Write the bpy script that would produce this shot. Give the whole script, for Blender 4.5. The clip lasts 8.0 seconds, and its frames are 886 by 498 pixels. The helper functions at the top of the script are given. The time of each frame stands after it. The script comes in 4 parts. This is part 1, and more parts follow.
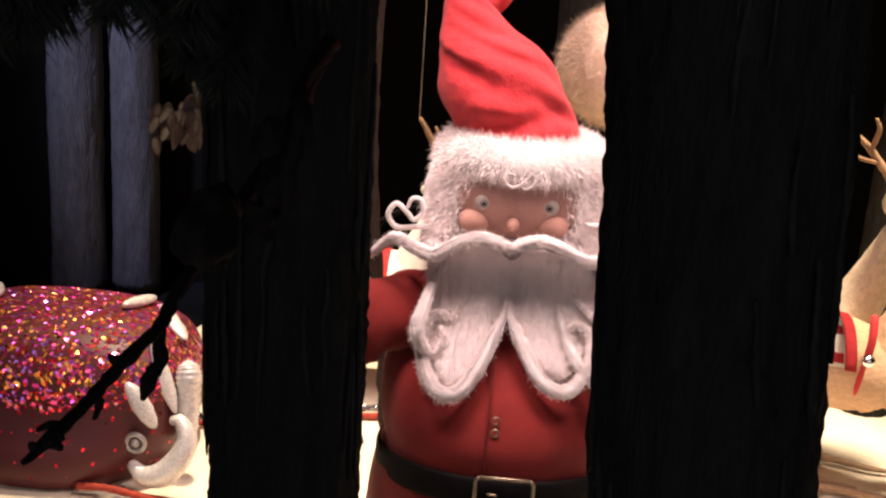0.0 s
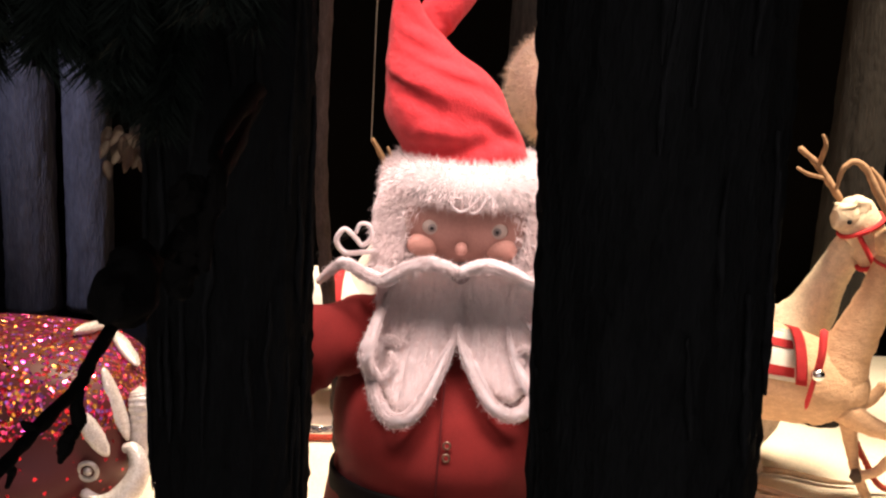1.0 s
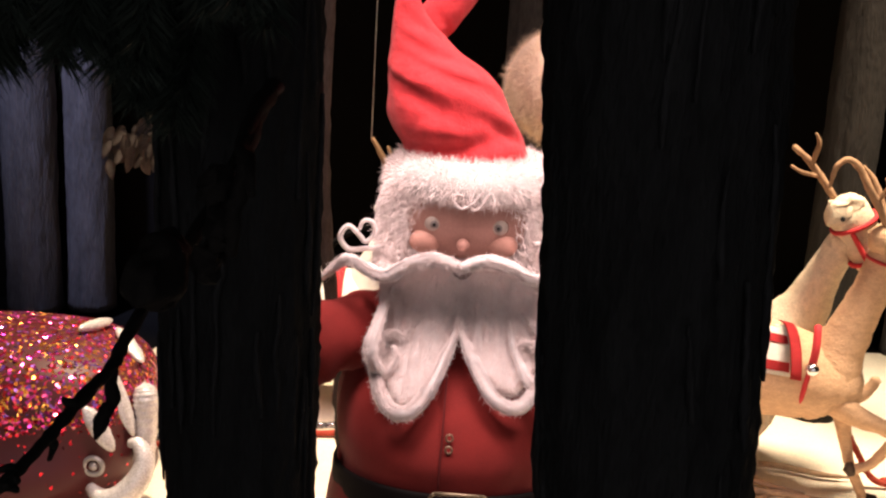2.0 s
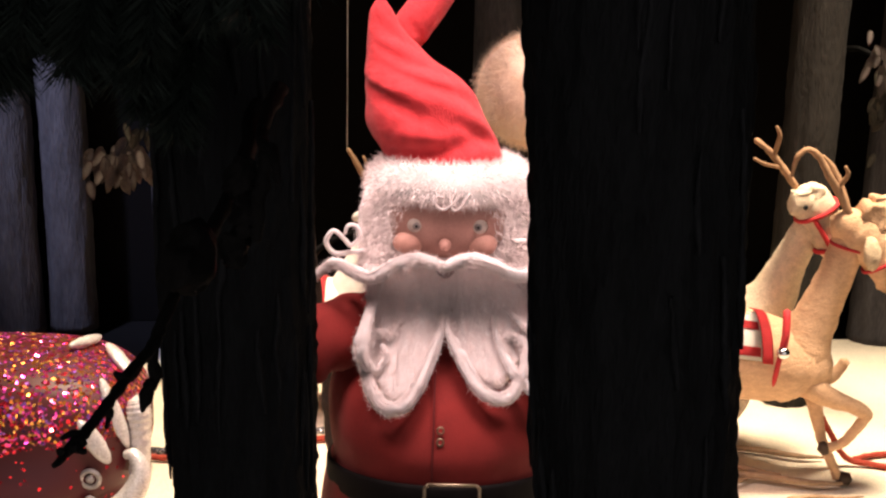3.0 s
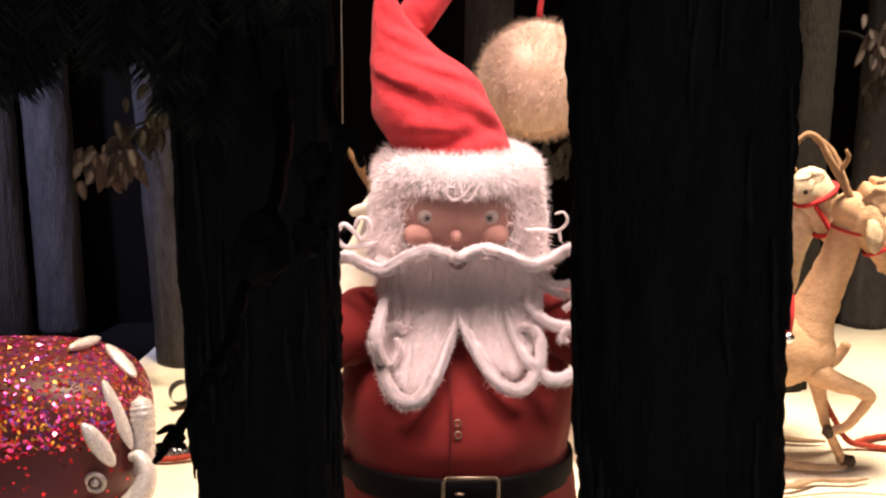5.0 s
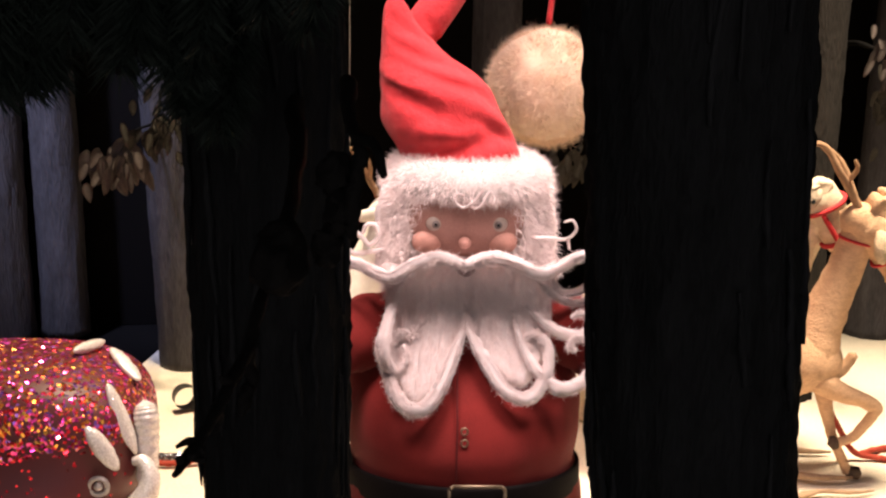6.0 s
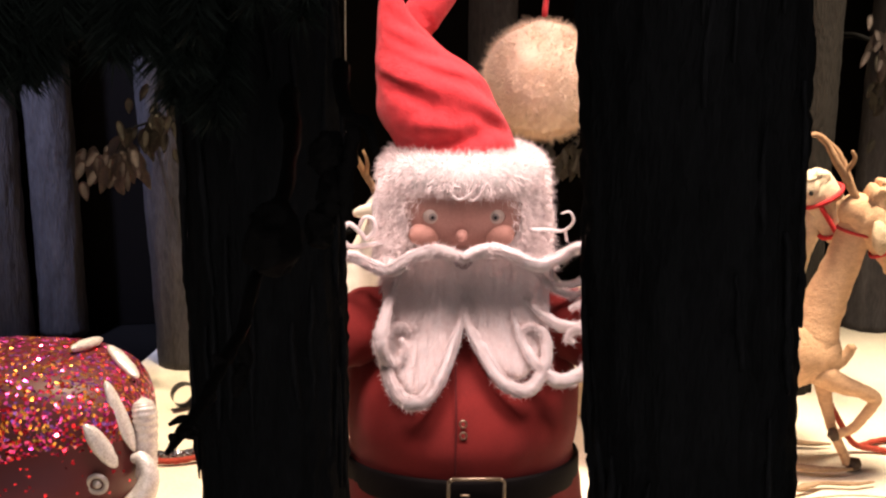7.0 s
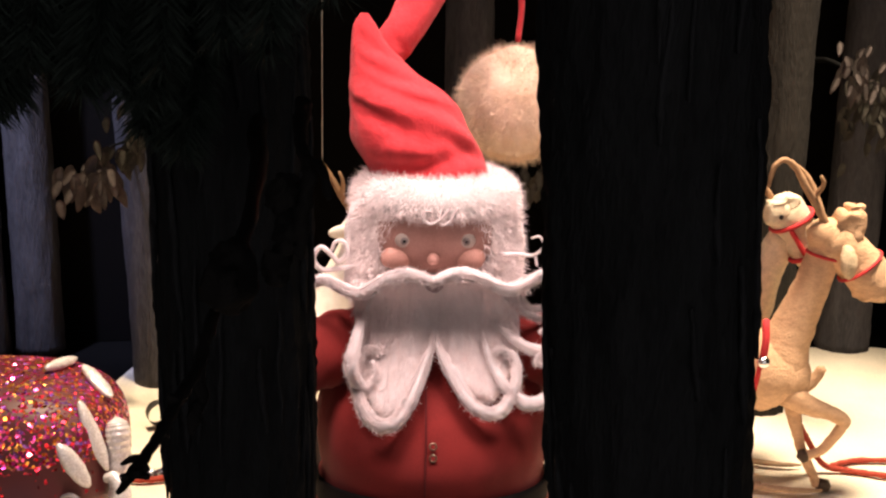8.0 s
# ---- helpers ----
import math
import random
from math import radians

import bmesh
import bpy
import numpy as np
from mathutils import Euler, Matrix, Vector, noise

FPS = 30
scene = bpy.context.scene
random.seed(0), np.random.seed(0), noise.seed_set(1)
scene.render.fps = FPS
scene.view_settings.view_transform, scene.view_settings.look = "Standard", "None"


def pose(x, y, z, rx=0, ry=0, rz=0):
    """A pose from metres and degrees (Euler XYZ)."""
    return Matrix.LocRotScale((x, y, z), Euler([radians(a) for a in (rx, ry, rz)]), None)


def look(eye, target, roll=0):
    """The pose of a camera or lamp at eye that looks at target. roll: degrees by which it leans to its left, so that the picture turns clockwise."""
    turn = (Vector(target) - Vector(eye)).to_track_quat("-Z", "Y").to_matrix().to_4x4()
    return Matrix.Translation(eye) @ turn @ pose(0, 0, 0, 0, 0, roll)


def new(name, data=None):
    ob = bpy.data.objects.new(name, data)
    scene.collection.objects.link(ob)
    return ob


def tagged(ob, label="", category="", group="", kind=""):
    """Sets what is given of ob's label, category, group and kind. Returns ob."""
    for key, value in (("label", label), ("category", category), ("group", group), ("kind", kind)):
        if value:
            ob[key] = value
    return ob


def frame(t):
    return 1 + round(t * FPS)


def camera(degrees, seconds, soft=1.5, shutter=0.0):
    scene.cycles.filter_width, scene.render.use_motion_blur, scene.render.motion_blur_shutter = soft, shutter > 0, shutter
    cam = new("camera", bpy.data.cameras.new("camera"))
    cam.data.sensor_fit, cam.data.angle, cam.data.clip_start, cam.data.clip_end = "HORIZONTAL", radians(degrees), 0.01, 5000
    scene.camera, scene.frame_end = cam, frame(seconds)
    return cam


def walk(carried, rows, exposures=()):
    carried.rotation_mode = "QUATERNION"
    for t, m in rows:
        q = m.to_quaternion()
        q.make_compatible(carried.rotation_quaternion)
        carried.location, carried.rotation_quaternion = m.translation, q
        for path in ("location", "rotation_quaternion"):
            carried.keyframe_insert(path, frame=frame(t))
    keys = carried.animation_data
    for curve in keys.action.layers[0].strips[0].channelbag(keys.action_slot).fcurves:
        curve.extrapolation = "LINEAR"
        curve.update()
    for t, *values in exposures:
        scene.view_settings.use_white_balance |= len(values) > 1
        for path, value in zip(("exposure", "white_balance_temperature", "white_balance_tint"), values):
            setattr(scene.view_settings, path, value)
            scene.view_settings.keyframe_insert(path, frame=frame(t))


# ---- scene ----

# ------------------------------------------------------------------ camera
cam = camera(40.0, 8.0, soft=2.3)
PATH = [
    (0, (-0.0094, 0.1325, 0.8349), (-0.1042, 2.0449, 0.2570), 3.97),
    (0.5, (0.0052, 0.1360, 0.8443), (-0.0614, 2.0516, 0.2732), 3.73),
    (1, (0.0099, 0.1381, 0.8565), (-0.0314, 2.0565, 0.2924), 3.53),
    (1.5, (0.0040, 0.1355, 0.8575), (-0.0260, 2.0544, 0.2944), 3.66),
    (3, (-0.0193, 0.0537, 0.8516), (0.0066, 1.9815, 0.3198), 1.51),
    (3.5, (-0.1038, 0.0853, 0.8535), (0.0624, 2.0107, 0.3384), 1.10),
    (4, (-0.0942, 0.0607, 0.8155), (0.0049, 1.9809, 0.2650), 1.32),
    (4.5, (-0.0765, 0.0612, 0.7982), (0.0302, 1.9619, 0.1852), 2.00),
    (5, (-0.0754, 0.0660, 0.8410), (0.0085, 1.9910, 0.3049), 0.69),
    (5.2, (-0.0804, 0.0700, 0.8560), (0.0004, 1.9938, 0.3150), 1.29),
    (6.5, (-0.0852, 0.0734, 0.8336), (0.0028, 2.0013, 0.3087), 1.16),
    (7, (-0.0822, 0.0728, 0.8318), (0.0028, 2.0002, 0.3047), 0.78),
    (7.5, (-0.0759, 0.0653, 0.8376), (0.0213, 1.9946, 0.3197), 1.13),
    (8, (-0.0678, 0.0614, 0.8488), (0.0433, 1.9929, 0.3422), 1.31),
]
walk(cam, [(t, look(eye, target, roll)) for t, eye, target, roll in PATH], exposures=[(0, 0.0), (8, 0.0)])

# ------------------------------------------------------------------ light
world = bpy.data.worlds.new("night")
world.use_nodes = True
world.node_tree.nodes["Background"].inputs[0].default_value = (0.37, 0.325, 0.325, 1)
world.node_tree.nodes["Background"].inputs[1].default_value = 2.5
scene.world = world


def spot(name, eye, target, watts, colour, degrees, blend=0.5, size=0.03):
    data = bpy.data.lights.new(name, "SPOT")
    data.energy, data.color, data.spot_size, data.spot_blend, data.shadow_soft_size = watts, colour, radians(degrees), blend, size
    ob = new(name, data)
    ob.matrix_world = look(eye, target)
    return ob


# Spots of the display: three over the figure, one over the team, one over the sleigh, a blue one on the wood.
spot("ceiling_spot_figure", (0.005, 1.46, 1.87), (0.03, 1.59, 0.5), 195, (1.0, 0.72, 0.68), 25, 0.45, 0.28)
spot("ceiling_spot_figure", (-0.55, 1.17, 1.78), (0.01, 1.53, 0.48), 95, (1.0, 0.72, 0.68), 31, 0.45, 0.24)
spot("ceiling_spot_figure", (0.55, 1.17, 1.78), (0.01, 1.53, 0.48), 95, (1.0, 0.72, 0.68), 31, 0.45, 0.24)
spot("ceiling_spot_team", (0.74, 1.76, 1.90), (0.68, 1.86, 0.1), 450, (1.0, 0.80, 0.60), 44, 0.7, 0.17)
spot("ceiling_spot_sleigh", (-0.36, 1.99, 1.90), (-0.34, 1.92, 0.0), 280, (1.0, 0.79, 0.56), 36, 0.8, 0.05)
spot("ceiling_spot_wood", (-1.05, 1.70, 1.85), (-0.70, 2.42, 0.58), 320, (0.58, 0.62, 1.0), 27, 0.9, 0.05)


# ------------------------------------------------------------------ materials
def material(name, base, rough=0.7, metal=0.0, dark=0.6, scale=30.0, fine=300.0, bump=0.3, sheen=0.0, stretch=(1, 1, 1), mix=0.5, distance=0.002, soft=0.0):
    """A surface with variation at two scales and a fine relief."""
    m = bpy.data.materials.new(name)
    m.use_nodes = True
    nt = m.node_tree
    p = nt.nodes["Principled BSDF"]
    p.inputs["Roughness"].default_value = rough
    p.inputs["Metallic"].default_value = metal
    if sheen:
        p.inputs["Sheen Weight"].default_value = sheen
        p.inputs["Sheen Roughness"].default_value = 0.5
    if soft:
        p.inputs["Subsurface Weight"].default_value = soft
        p.inputs["Subsurface Radius"].default_value = (1.0, 0.8, 0.75)
        p.inputs["Subsurface Scale"].default_value = 0.02
    p.inputs["Specular IOR Level"].default_value = 0.25
    tc = nt.nodes.new("ShaderNodeTexCoord")
    mp = nt.nodes.new("ShaderNodeMapping")
    mp.inputs["Scale"].default_value = stretch
    nt.links.new(tc.outputs["Object"], mp.inputs[0])
    n1 = nt.nodes.new("ShaderNodeTexNoise")
    n1.inputs["Scale"].default_value = scale
    n1.inputs["Detail"].default_value = 4
    n2 = nt.nodes.new("ShaderNodeTexNoise")
    n2.inputs["Scale"].default_value = fine
    n2.inputs["Detail"].default_value = 3
    nt.links.new(mp.outputs[0], n1.inputs[0])
    nt.links.new(mp.outputs[0], n2.inputs[0])
    add = nt.nodes.new("ShaderNodeMath")
    add.operation = "MULTIPLY_ADD"
    nt.links.new(n2.outputs[0], add.inputs[0])
    add.inputs[1].default_value = mix
    mul = nt.nodes.new("ShaderNodeMath")
    mul.operation = "MULTIPLY"
    nt.links.new(n1.outputs[0], mul.inputs[0])
    mul.inputs[1].default_value = 1 - mix
    nt.links.new(mul.outputs[0], add.inputs[2])
    ramp = nt.nodes.new("ShaderNodeValToRGB")
    ramp.color_ramp.elements[0].position, ramp.color_ramp.elements[1].position = 0.3, 0.7
    ramp.color_ramp.elements[0].color = (*[c * dark for c in base], 1)
    ramp.color_ramp.elements[1].color = (*[min(c * (2 - dark) if dark > 0.8 else c * 1.12, 0.9) for c in base], 1)
    nt.links.new(add.outputs[0], ramp.inputs[0])
    nt.links.new(ramp.outputs[0], p.inputs["Base Color"])
    b = nt.nodes.new("ShaderNodeBump")
    b.inputs["Strength"].default_value = bump
    b.inputs["Distance"].default_value = distance
    nt.links.new(add.outputs[0], b.inputs["Height"])
    nt.links.new(b.outputs[0], p.inputs["Normal"])
    return m


def glitter(name, base, flecks, density=900.0, metal=0.75, tilt=0.55, fleck_heights=None, bare=0.32):
    """Paint full of loose flecks, each tilted its own way and of its own tint."""
    m = bpy.data.materials.new(name)
    m.use_nodes = True
    nt = m.node_tree
    p = nt.nodes["Principled BSDF"]
    tc = nt.nodes.new("ShaderNodeTexCoord")
    v = nt.nodes.new("ShaderNodeTexVoronoi")
    v.inputs["Scale"].default_value = density
    nt.links.new(tc.outputs["Object"], v.inputs["Vector"])
    sep = nt.nodes.new("ShaderNodeSeparateColor")
    nt.links.new(v.outputs["Color"], sep.inputs[0])
    ramp = nt.nodes.new("ShaderNodeValToRGB")
    ramp.color_ramp.interpolation = "CONSTANT"
    ramp.color_ramp.elements[0].color = (*base, 1)
    ramp.color_ramp.elements[1].position = bare
    ramp.color_ramp.elements[1].color = (*flecks[0], 1)
    for k, c in enumerate(flecks[1:]):
        e = ramp.color_ramp.elements.new(bare + 0.1 + (0.9 - bare) * k / len(flecks[1:]))
        e.color = (*c, 1)
    value = sep.outputs[0]
    if fleck_heights:
        # flecks thin out below the given height, along a wavering line
        xyz = nt.nodes.new("ShaderNodeSeparateXYZ")
        nt.links.new(tc.outputs["Object"], xyz.inputs[0])
        nz = nt.nodes.new("ShaderNodeTexNoise")
        nz.inputs["Scale"].default_value = 14
        nt.links.new(tc.outputs["Object"], nz.inputs["Vector"])
        hz = nt.nodes.new("ShaderNodeMath")
        hz.operation = "MULTIPLY_ADD"
        hz.inputs[1].default_value = 0.06
        nt.links.new(nz.outputs[0], hz.inputs[0])
        nt.links.new(xyz.outputs[2], hz.inputs[2])
        cover = nt.nodes.new("ShaderNodeMapRange")
        cover.inputs["From Min"].default_value, cover.inputs["From Max"].default_value = fleck_heights[0] + 0.03, fleck_heights[1] + 0.03
        cover.inputs["To Min"].default_value, cover.inputs["To Max"].default_value = bare + 0.012, 1.0
        nt.links.new(hz.outputs[0], cover.inputs["Value"])
        less = nt.nodes.new("ShaderNodeMath")
        less.operation = "MULTIPLY"
        nt.links.new(sep.outputs[0], less.inputs[0])
        nt.links.new(cover.outputs[0], less.inputs[1])
        value = less.outputs[0]
    nt.links.new(value, ramp.inputs[0])
    nt.links.new(ramp.outputs[0], p.inputs["Base Color"])
    on = nt.nodes.new("ShaderNodeMath")
    on.operation = "GREATER_THAN"
    on.inputs[1].default_value = bare
    nt.links.new(value, on.inputs[0])
    mt = nt.nodes.new("ShaderNodeMath")
    mt.operation = "MULTIPLY"
    mt.inputs[1].default_value = metal
    nt.links.new(on.outputs[0], mt.inputs[0])
    nt.links.new(mt.outputs[0], p.inputs["Metallic"])
    ro = nt.nodes.new("ShaderNodeMapRange")
    ro.inputs["To Min"].default_value, ro.inputs["To Max"].default_value = 0.5, 0.2
    nt.links.new(on.outputs[0], ro.inputs["Value"])
    nt.links.new(ro.outputs[0], p.inputs["Roughness"])
    g = nt.nodes.new("ShaderNodeNewGeometry")
    sub = nt.nodes.new("ShaderNodeVectorMath")
    sub.operation = "SUBTRACT"
    sub.inputs[1].default_value = (0.5, 0.5, 0.5)
    nt.links.new(v.outputs["Color"], sub.inputs[0])
    ma = nt.nodes.new("ShaderNodeVectorMath")
    ma.operation = "MULTIPLY_ADD"
    ma.inputs[1].default_value = (tilt * 2, tilt * 2, tilt * 2)
    scaled = nt.nodes.new("ShaderNodeVectorMath")
    scaled.operation = "SCALE"
    nt.links.new(sub.outputs[0], scaled.inputs[0])
    nt.links.new(on.outputs[0], scaled.inputs["Scale"])
    nt.links.new(scaled.outputs[0], ma.inputs[0])
    nt.links.new(g.outputs["Normal"], ma.inputs[2])
    nrm = nt.nodes.new("ShaderNodeVectorMath")
    nrm.operation = "NORMALIZE"
    nt.links.new(ma.outputs[0], nrm.inputs[0])
    nt.links.new(nrm.outputs[0], p.inputs["Normal"])
    return m


WOOL = material("white_wool", (0.80, 0.69, 0.67), 0.95, dark=0.9, scale=60, fine=700, bump=0.25, sheen=0.3, soft=0.7)
FUR = material("long_white_fur", (0.82, 0.79, 0.76), 0.9, dark=0.8, scale=60, fine=700, bump=0.2, sheen=0.4, soft=0.6)
FLEECE = material("white_fleece", (0.84, 0.755, 0.735), 0.95, dark=0.92, scale=60, fine=700, bump=0.2, sheen=0.4)
POMFUR = material("cream_fur", (0.84, 0.65, 0.49), 0.9, dark=0.85, scale=50, fine=700, bump=0.3, sheen=0.4)
FELT = material("red_felt", (0.19, 0.016, 0.0135), 0.9, dark=0.55, scale=16, fine=900, bump=0.5, sheen=0.04, distance=0.001)
HATFELT = material("red_hat_felt", (0.60, 0.038, 0.046), 0.9, dark=0.7, scale=55, fine=700, bump=0.9, sheen=0.12, mix=0.3, distance=0.005)
for wool in (WOOL, FUR):
    wool.node_tree.nodes["Principled BSDF"].inputs["Subsurface Scale"].default_value = 0.06
SEAM = material("dark_seam", (0.10, 0.012, 0.012), 0.9)
# Skin and eye whites toned down: shade under the hat band is painted in.
SKIN = material("painted_skin_shaded", (0.36, 0.20, 0.165), 0.6, dark=0.85, scale=40, fine=400, bump=0.1)
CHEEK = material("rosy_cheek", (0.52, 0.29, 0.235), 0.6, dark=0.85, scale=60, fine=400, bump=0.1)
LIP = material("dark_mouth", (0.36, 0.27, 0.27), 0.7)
EYEWHITE = material("eye_white_shaded", (0.36, 0.31, 0.27), 0.35, dark=0.92, bump=0.0)
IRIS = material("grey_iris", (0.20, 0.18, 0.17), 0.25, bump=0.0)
PUPIL = material("black_pupil", (0.01, 0.01, 0.01), 0.2, bump=0.0)
LEATHER = material("black_leather", (0.008, 0.007, 0.007), 0.8, dark=0.6, scale=60, fine=600, bump=0.3)
LEATHER.node_tree.nodes["Principled BSDF"].inputs["Specular IOR Level"].default_value = 0.06
BRASS = material("worn_brass", (0.38, 0.31, 0.21), 0.38, 0.9, dark=0.6, scale=120, fine=900, bump=0.1)
BURLAP = material("tan_burlap", (0.62, 0.39, 0.235), 0.95, dark=0.72, scale=110, fine=430, bump=1.0, stretch=(0.7, 0.7, 1.5), distance=0.004)
PALEBURLAP = material("pale_burlap", (0.66, 0.50, 0.33), 0.95, dark=0.55, scale=110, fine=430, bump=1.0, distance=0.004)
CREAM = material("cream_felt", (0.70, 0.58, 0.42), 0.9, dark=0.65, scale=90, fine=430, bump=0.9, distance=0.003)
ANTLER = material("brown_antler", (0.36, 0.21, 0.115), 0.8, dark=0.55, scale=80, fine=700, bump=0.6)
HOOF = material("dark_hoof", (0.07, 0.045, 0.03), 0.6)
REDCLOTH = material("red_cloth", (0.50, 0.035, 0.04), 0.8, dark=0.75, scale=60, fine=800, bump=0.4)
WHITECLOTH = material("white_cloth", (0.80, 0.76, 0.70), 0.85, dark=0.85, scale=60, fine=800, bump=0.4)
SILVERBELL = material("silver_bell", (0.8, 0.8, 0.78), 0.2, 1.0, dark=0.8, bump=0.05)
SNOW = material("snow_cloth", (0.76, 0.68, 0.53), 0.95, dark=0.82, scale=9, fine=260, bump=0.5, sheen=0.2, distance=0.004)
# Near trunks: the shade of their backlit fronts is put into this near-black base.
BARK = material("silhouette_bark", (0.0070, 0.0078, 0.0084), 0.9, dark=0.35, scale=45, fine=320, bump=1.0, stretch=(1, 1, 0.22), distance=0.006)
# Ridge bark a touch lighter: dim light streaks painted as colour.
BARKEDGE = material("highlight_bark", (0.0095, 0.0105, 0.0115), 0.8, dark=0.4, scale=90, fine=400, bump=1.0, stretch=(1, 1, 0.3), distance=0.004)
FARBARK = material("grey_bark", (0.062, 0.058, 0.062), 0.9, dark=0.4, scale=40, fine=260, bump=1.0, stretch=(1, 1, 0.2), distance=0.006)
BROWNBARK = material("brown_bark", (0.022, 0.0185, 0.015), 0.9, dark=0.4, scale=40, fine=260, bump=1.0, stretch=(1, 1, 0.2), distance=0.006)
SAPLING = material("brown_sapling_bark", (0.055, 0.038, 0.03), 0.9, dark=0.4, scale=90, fine=400, bump=1.0, stretch=(1, 1, 0.4), distance=0.004)
STICK = material("brown_stick", (0.42, 0.28, 0.17), 0.8, dark=0.55, scale=80, fine=700, bump=0.6)
# Twigs and needles nearly black: backlit shade is put into their colour.
TWIG = material("shaded_twig", (0.004, 0.0038, 0.0036), 0.9, dark=0.5, scale=120, fine=700, bump=0.8)
NEEDLE = material("shaded_needles", (0.013, 0.019, 0.016), 0.6, dark=0.5, scale=60, fine=300, bump=0.1)
LEAF = material("dry_leaf", (0.135, 0.108, 0.095), 0.75, dark=0.55, scale=70, fine=500, bump=0.6)
OLIVE = material("olive_leaf", (0.072, 0.064, 0.048), 0.75, dark=0.5, scale=70, fine=500, bump=0.6)
BLACKWALL = material("black_backdrop", (0.0032, 0.0026, 0.0023), 0.95, dark=0.6, scale=6, fine=120, bump=0.2)
DARKBOARD = material("dark_board", (0.0032, 0.0028, 0.0026), 0.9, dark=0.6, scale=6, fine=120, bump=0.2)
# Low specular as well, so the darkened silhouettes and backdrop stay black.
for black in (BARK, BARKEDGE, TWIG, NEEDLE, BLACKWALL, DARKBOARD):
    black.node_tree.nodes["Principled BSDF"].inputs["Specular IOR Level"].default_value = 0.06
REDGLITTER = glitter("red_glitter", (0.075, 0.0045, 0.008), [(0.85, 0.03, 0.06), (0.95, 0.10, 0.40), (0.95, 0.30, 0.05), (0.80, 0.05, 0.45), (0.95, 0.48, 0.10), (0.45, 0.18, 0.85), (0.9, 0.10, 0.18)], 230, 0.8, 1.0, (0.108, 0.124), 0.46)
SILVERGLITTER = glitter("silver_glitter", (0.62, 0.60, 0.58), [(0.75, 0.74, 0.74), (0.7, 0.66, 0.62), (0.85, 0.82, 0.8)], 900, 0.4, 0.25)
ROPE = material("red_rope", (0.42, 0.06, 0.035), 0.8, dark=0.5, scale=200, fine=800, bump=0.8)
TINSEL = glitter("dark_tinsel", (0.02, 0.02, 0.03), [(0.1, 0.1, 0.12), (0.5, 0.5, 0.55), (0.2, 0.2, 0.25)], 500, 0.9, 0.7)
PEWTER = material("silver_paint", (0.46, 0.44, 0.42), 0.4, 0.5, dark=0.7, scale=90, fine=500, bump=0.3)
SILVER = material("dull_silver", (0.22, 0.21, 0.19), 0.35, 0.7, dark=0.6, scale=80, fine=500, bump=0.2)
THREAD = material("pale_thread", (0.6, 0.56, 0.5), 0.6, bump=0.0)


# ------------------------------------------------------------------ mesh tools
def put(name, bm, mats, parent=None, label="", smooth=True):
    me = bpy.data.meshes.new(name)
    bm.to_mesh(me)
    bm.free()
    for m in mats if isinstance(mats, (list, tuple)) else [mats]:
        me.materials.append(m)
    if smooth:
        me.polygons.foreach_set("use_smooth", [True] * len(me.polygons))
    ob = new(name, me)
    if parent:
        ob.parent = parent
    if label:
        ob["label"] = label
    return ob


def part(name, bm, mats, parent, label="", smooth=True):
    return put(name, bm, mats, parent, label, smooth)


def spline(pts, steps):
    """Catmull-Rom through points of any width."""
    p = [np.array(q, float) for q in pts]
    p = [2 * p[0] - p[1]] + p + [2 * p[-1] - p[-2]]
    out = []
    for i in range(1, len(p) - 2):
        for k in range(steps):
            t = k / steps
            a, b, c, d = p[i - 1], p[i], p[i + 1], p[i + 2]
            out.append(0.5 * (2 * b + (c - a) * t + (2 * a - 5 * b + 4 * c - d) * t * t + (3 * b - a - 3 * c + d) * t ** 3))
    out.append(p[-2])
    return np.array(out)


def sweep(bm, pts, mat=0, seg=10, steps=5, flat=(1, 1), wave=None, rough=0.0, caps=True):
    """A tube through rows of (x, y, z, radius). wave(s, a) scales the radius; flat squeezes the section."""
    path = spline(pts, steps)
    n = len(path)
    up, rings = None, []
    for i in range(n):
        d = Vector(path[min(i + 1, n - 1)][:3] - path[max(i - 1, 0)][:3]).normalized()
        if up is None:
            up = d.orthogonal().normalized() if abs(d.y) > 0.9 else (Vector((0, -1, 0)) - d * Vector((0, -1, 0)).dot(d)).normalized()
        up = (up - d * up.dot(d)).normalized()
        side = d.cross(up)
        c, r, ring = Vector(path[i][:3]), max(path[i][3], 0.0002), []
        for k in range(seg):
            a = 2 * math.pi * k / seg
            f = r * (wave(i / (n - 1), a) if wave else 1)
            v = c + (up * math.cos(a) * flat[0] + side * math.sin(a) * flat[1]) * f
            if rough:
                v += noise.noise_vector(v * (0.5 / max(r, 0.003))) * r * rough
            ring.append(bm.verts.new(v))
        rings.append(ring)
    for a, b in zip(rings, rings[1:]):
        for k in range(seg):
            bm.faces.new((a[k], a[(k + 1) % seg], b[(k + 1) % seg], b[k])).material_index = mat
    if caps:
        for ring, e, s in ((rings[0], 0, -1), (rings[-1], n - 1, 1)):
            d = Vector(path[min(e + 1, n - 1)][:3] - path[max(e - 1, 0)][:3]).normalized() * path[e][3] * 0.6 * s
            tip = bm.verts.new(Vector(path[e][:3]) + d)
            for k in range(seg):
                f = (ring[k], ring[(k + 1) % seg], tip)
                bm.faces.new(f if s > 0 else f[::-1]).material_index = mat
    return path


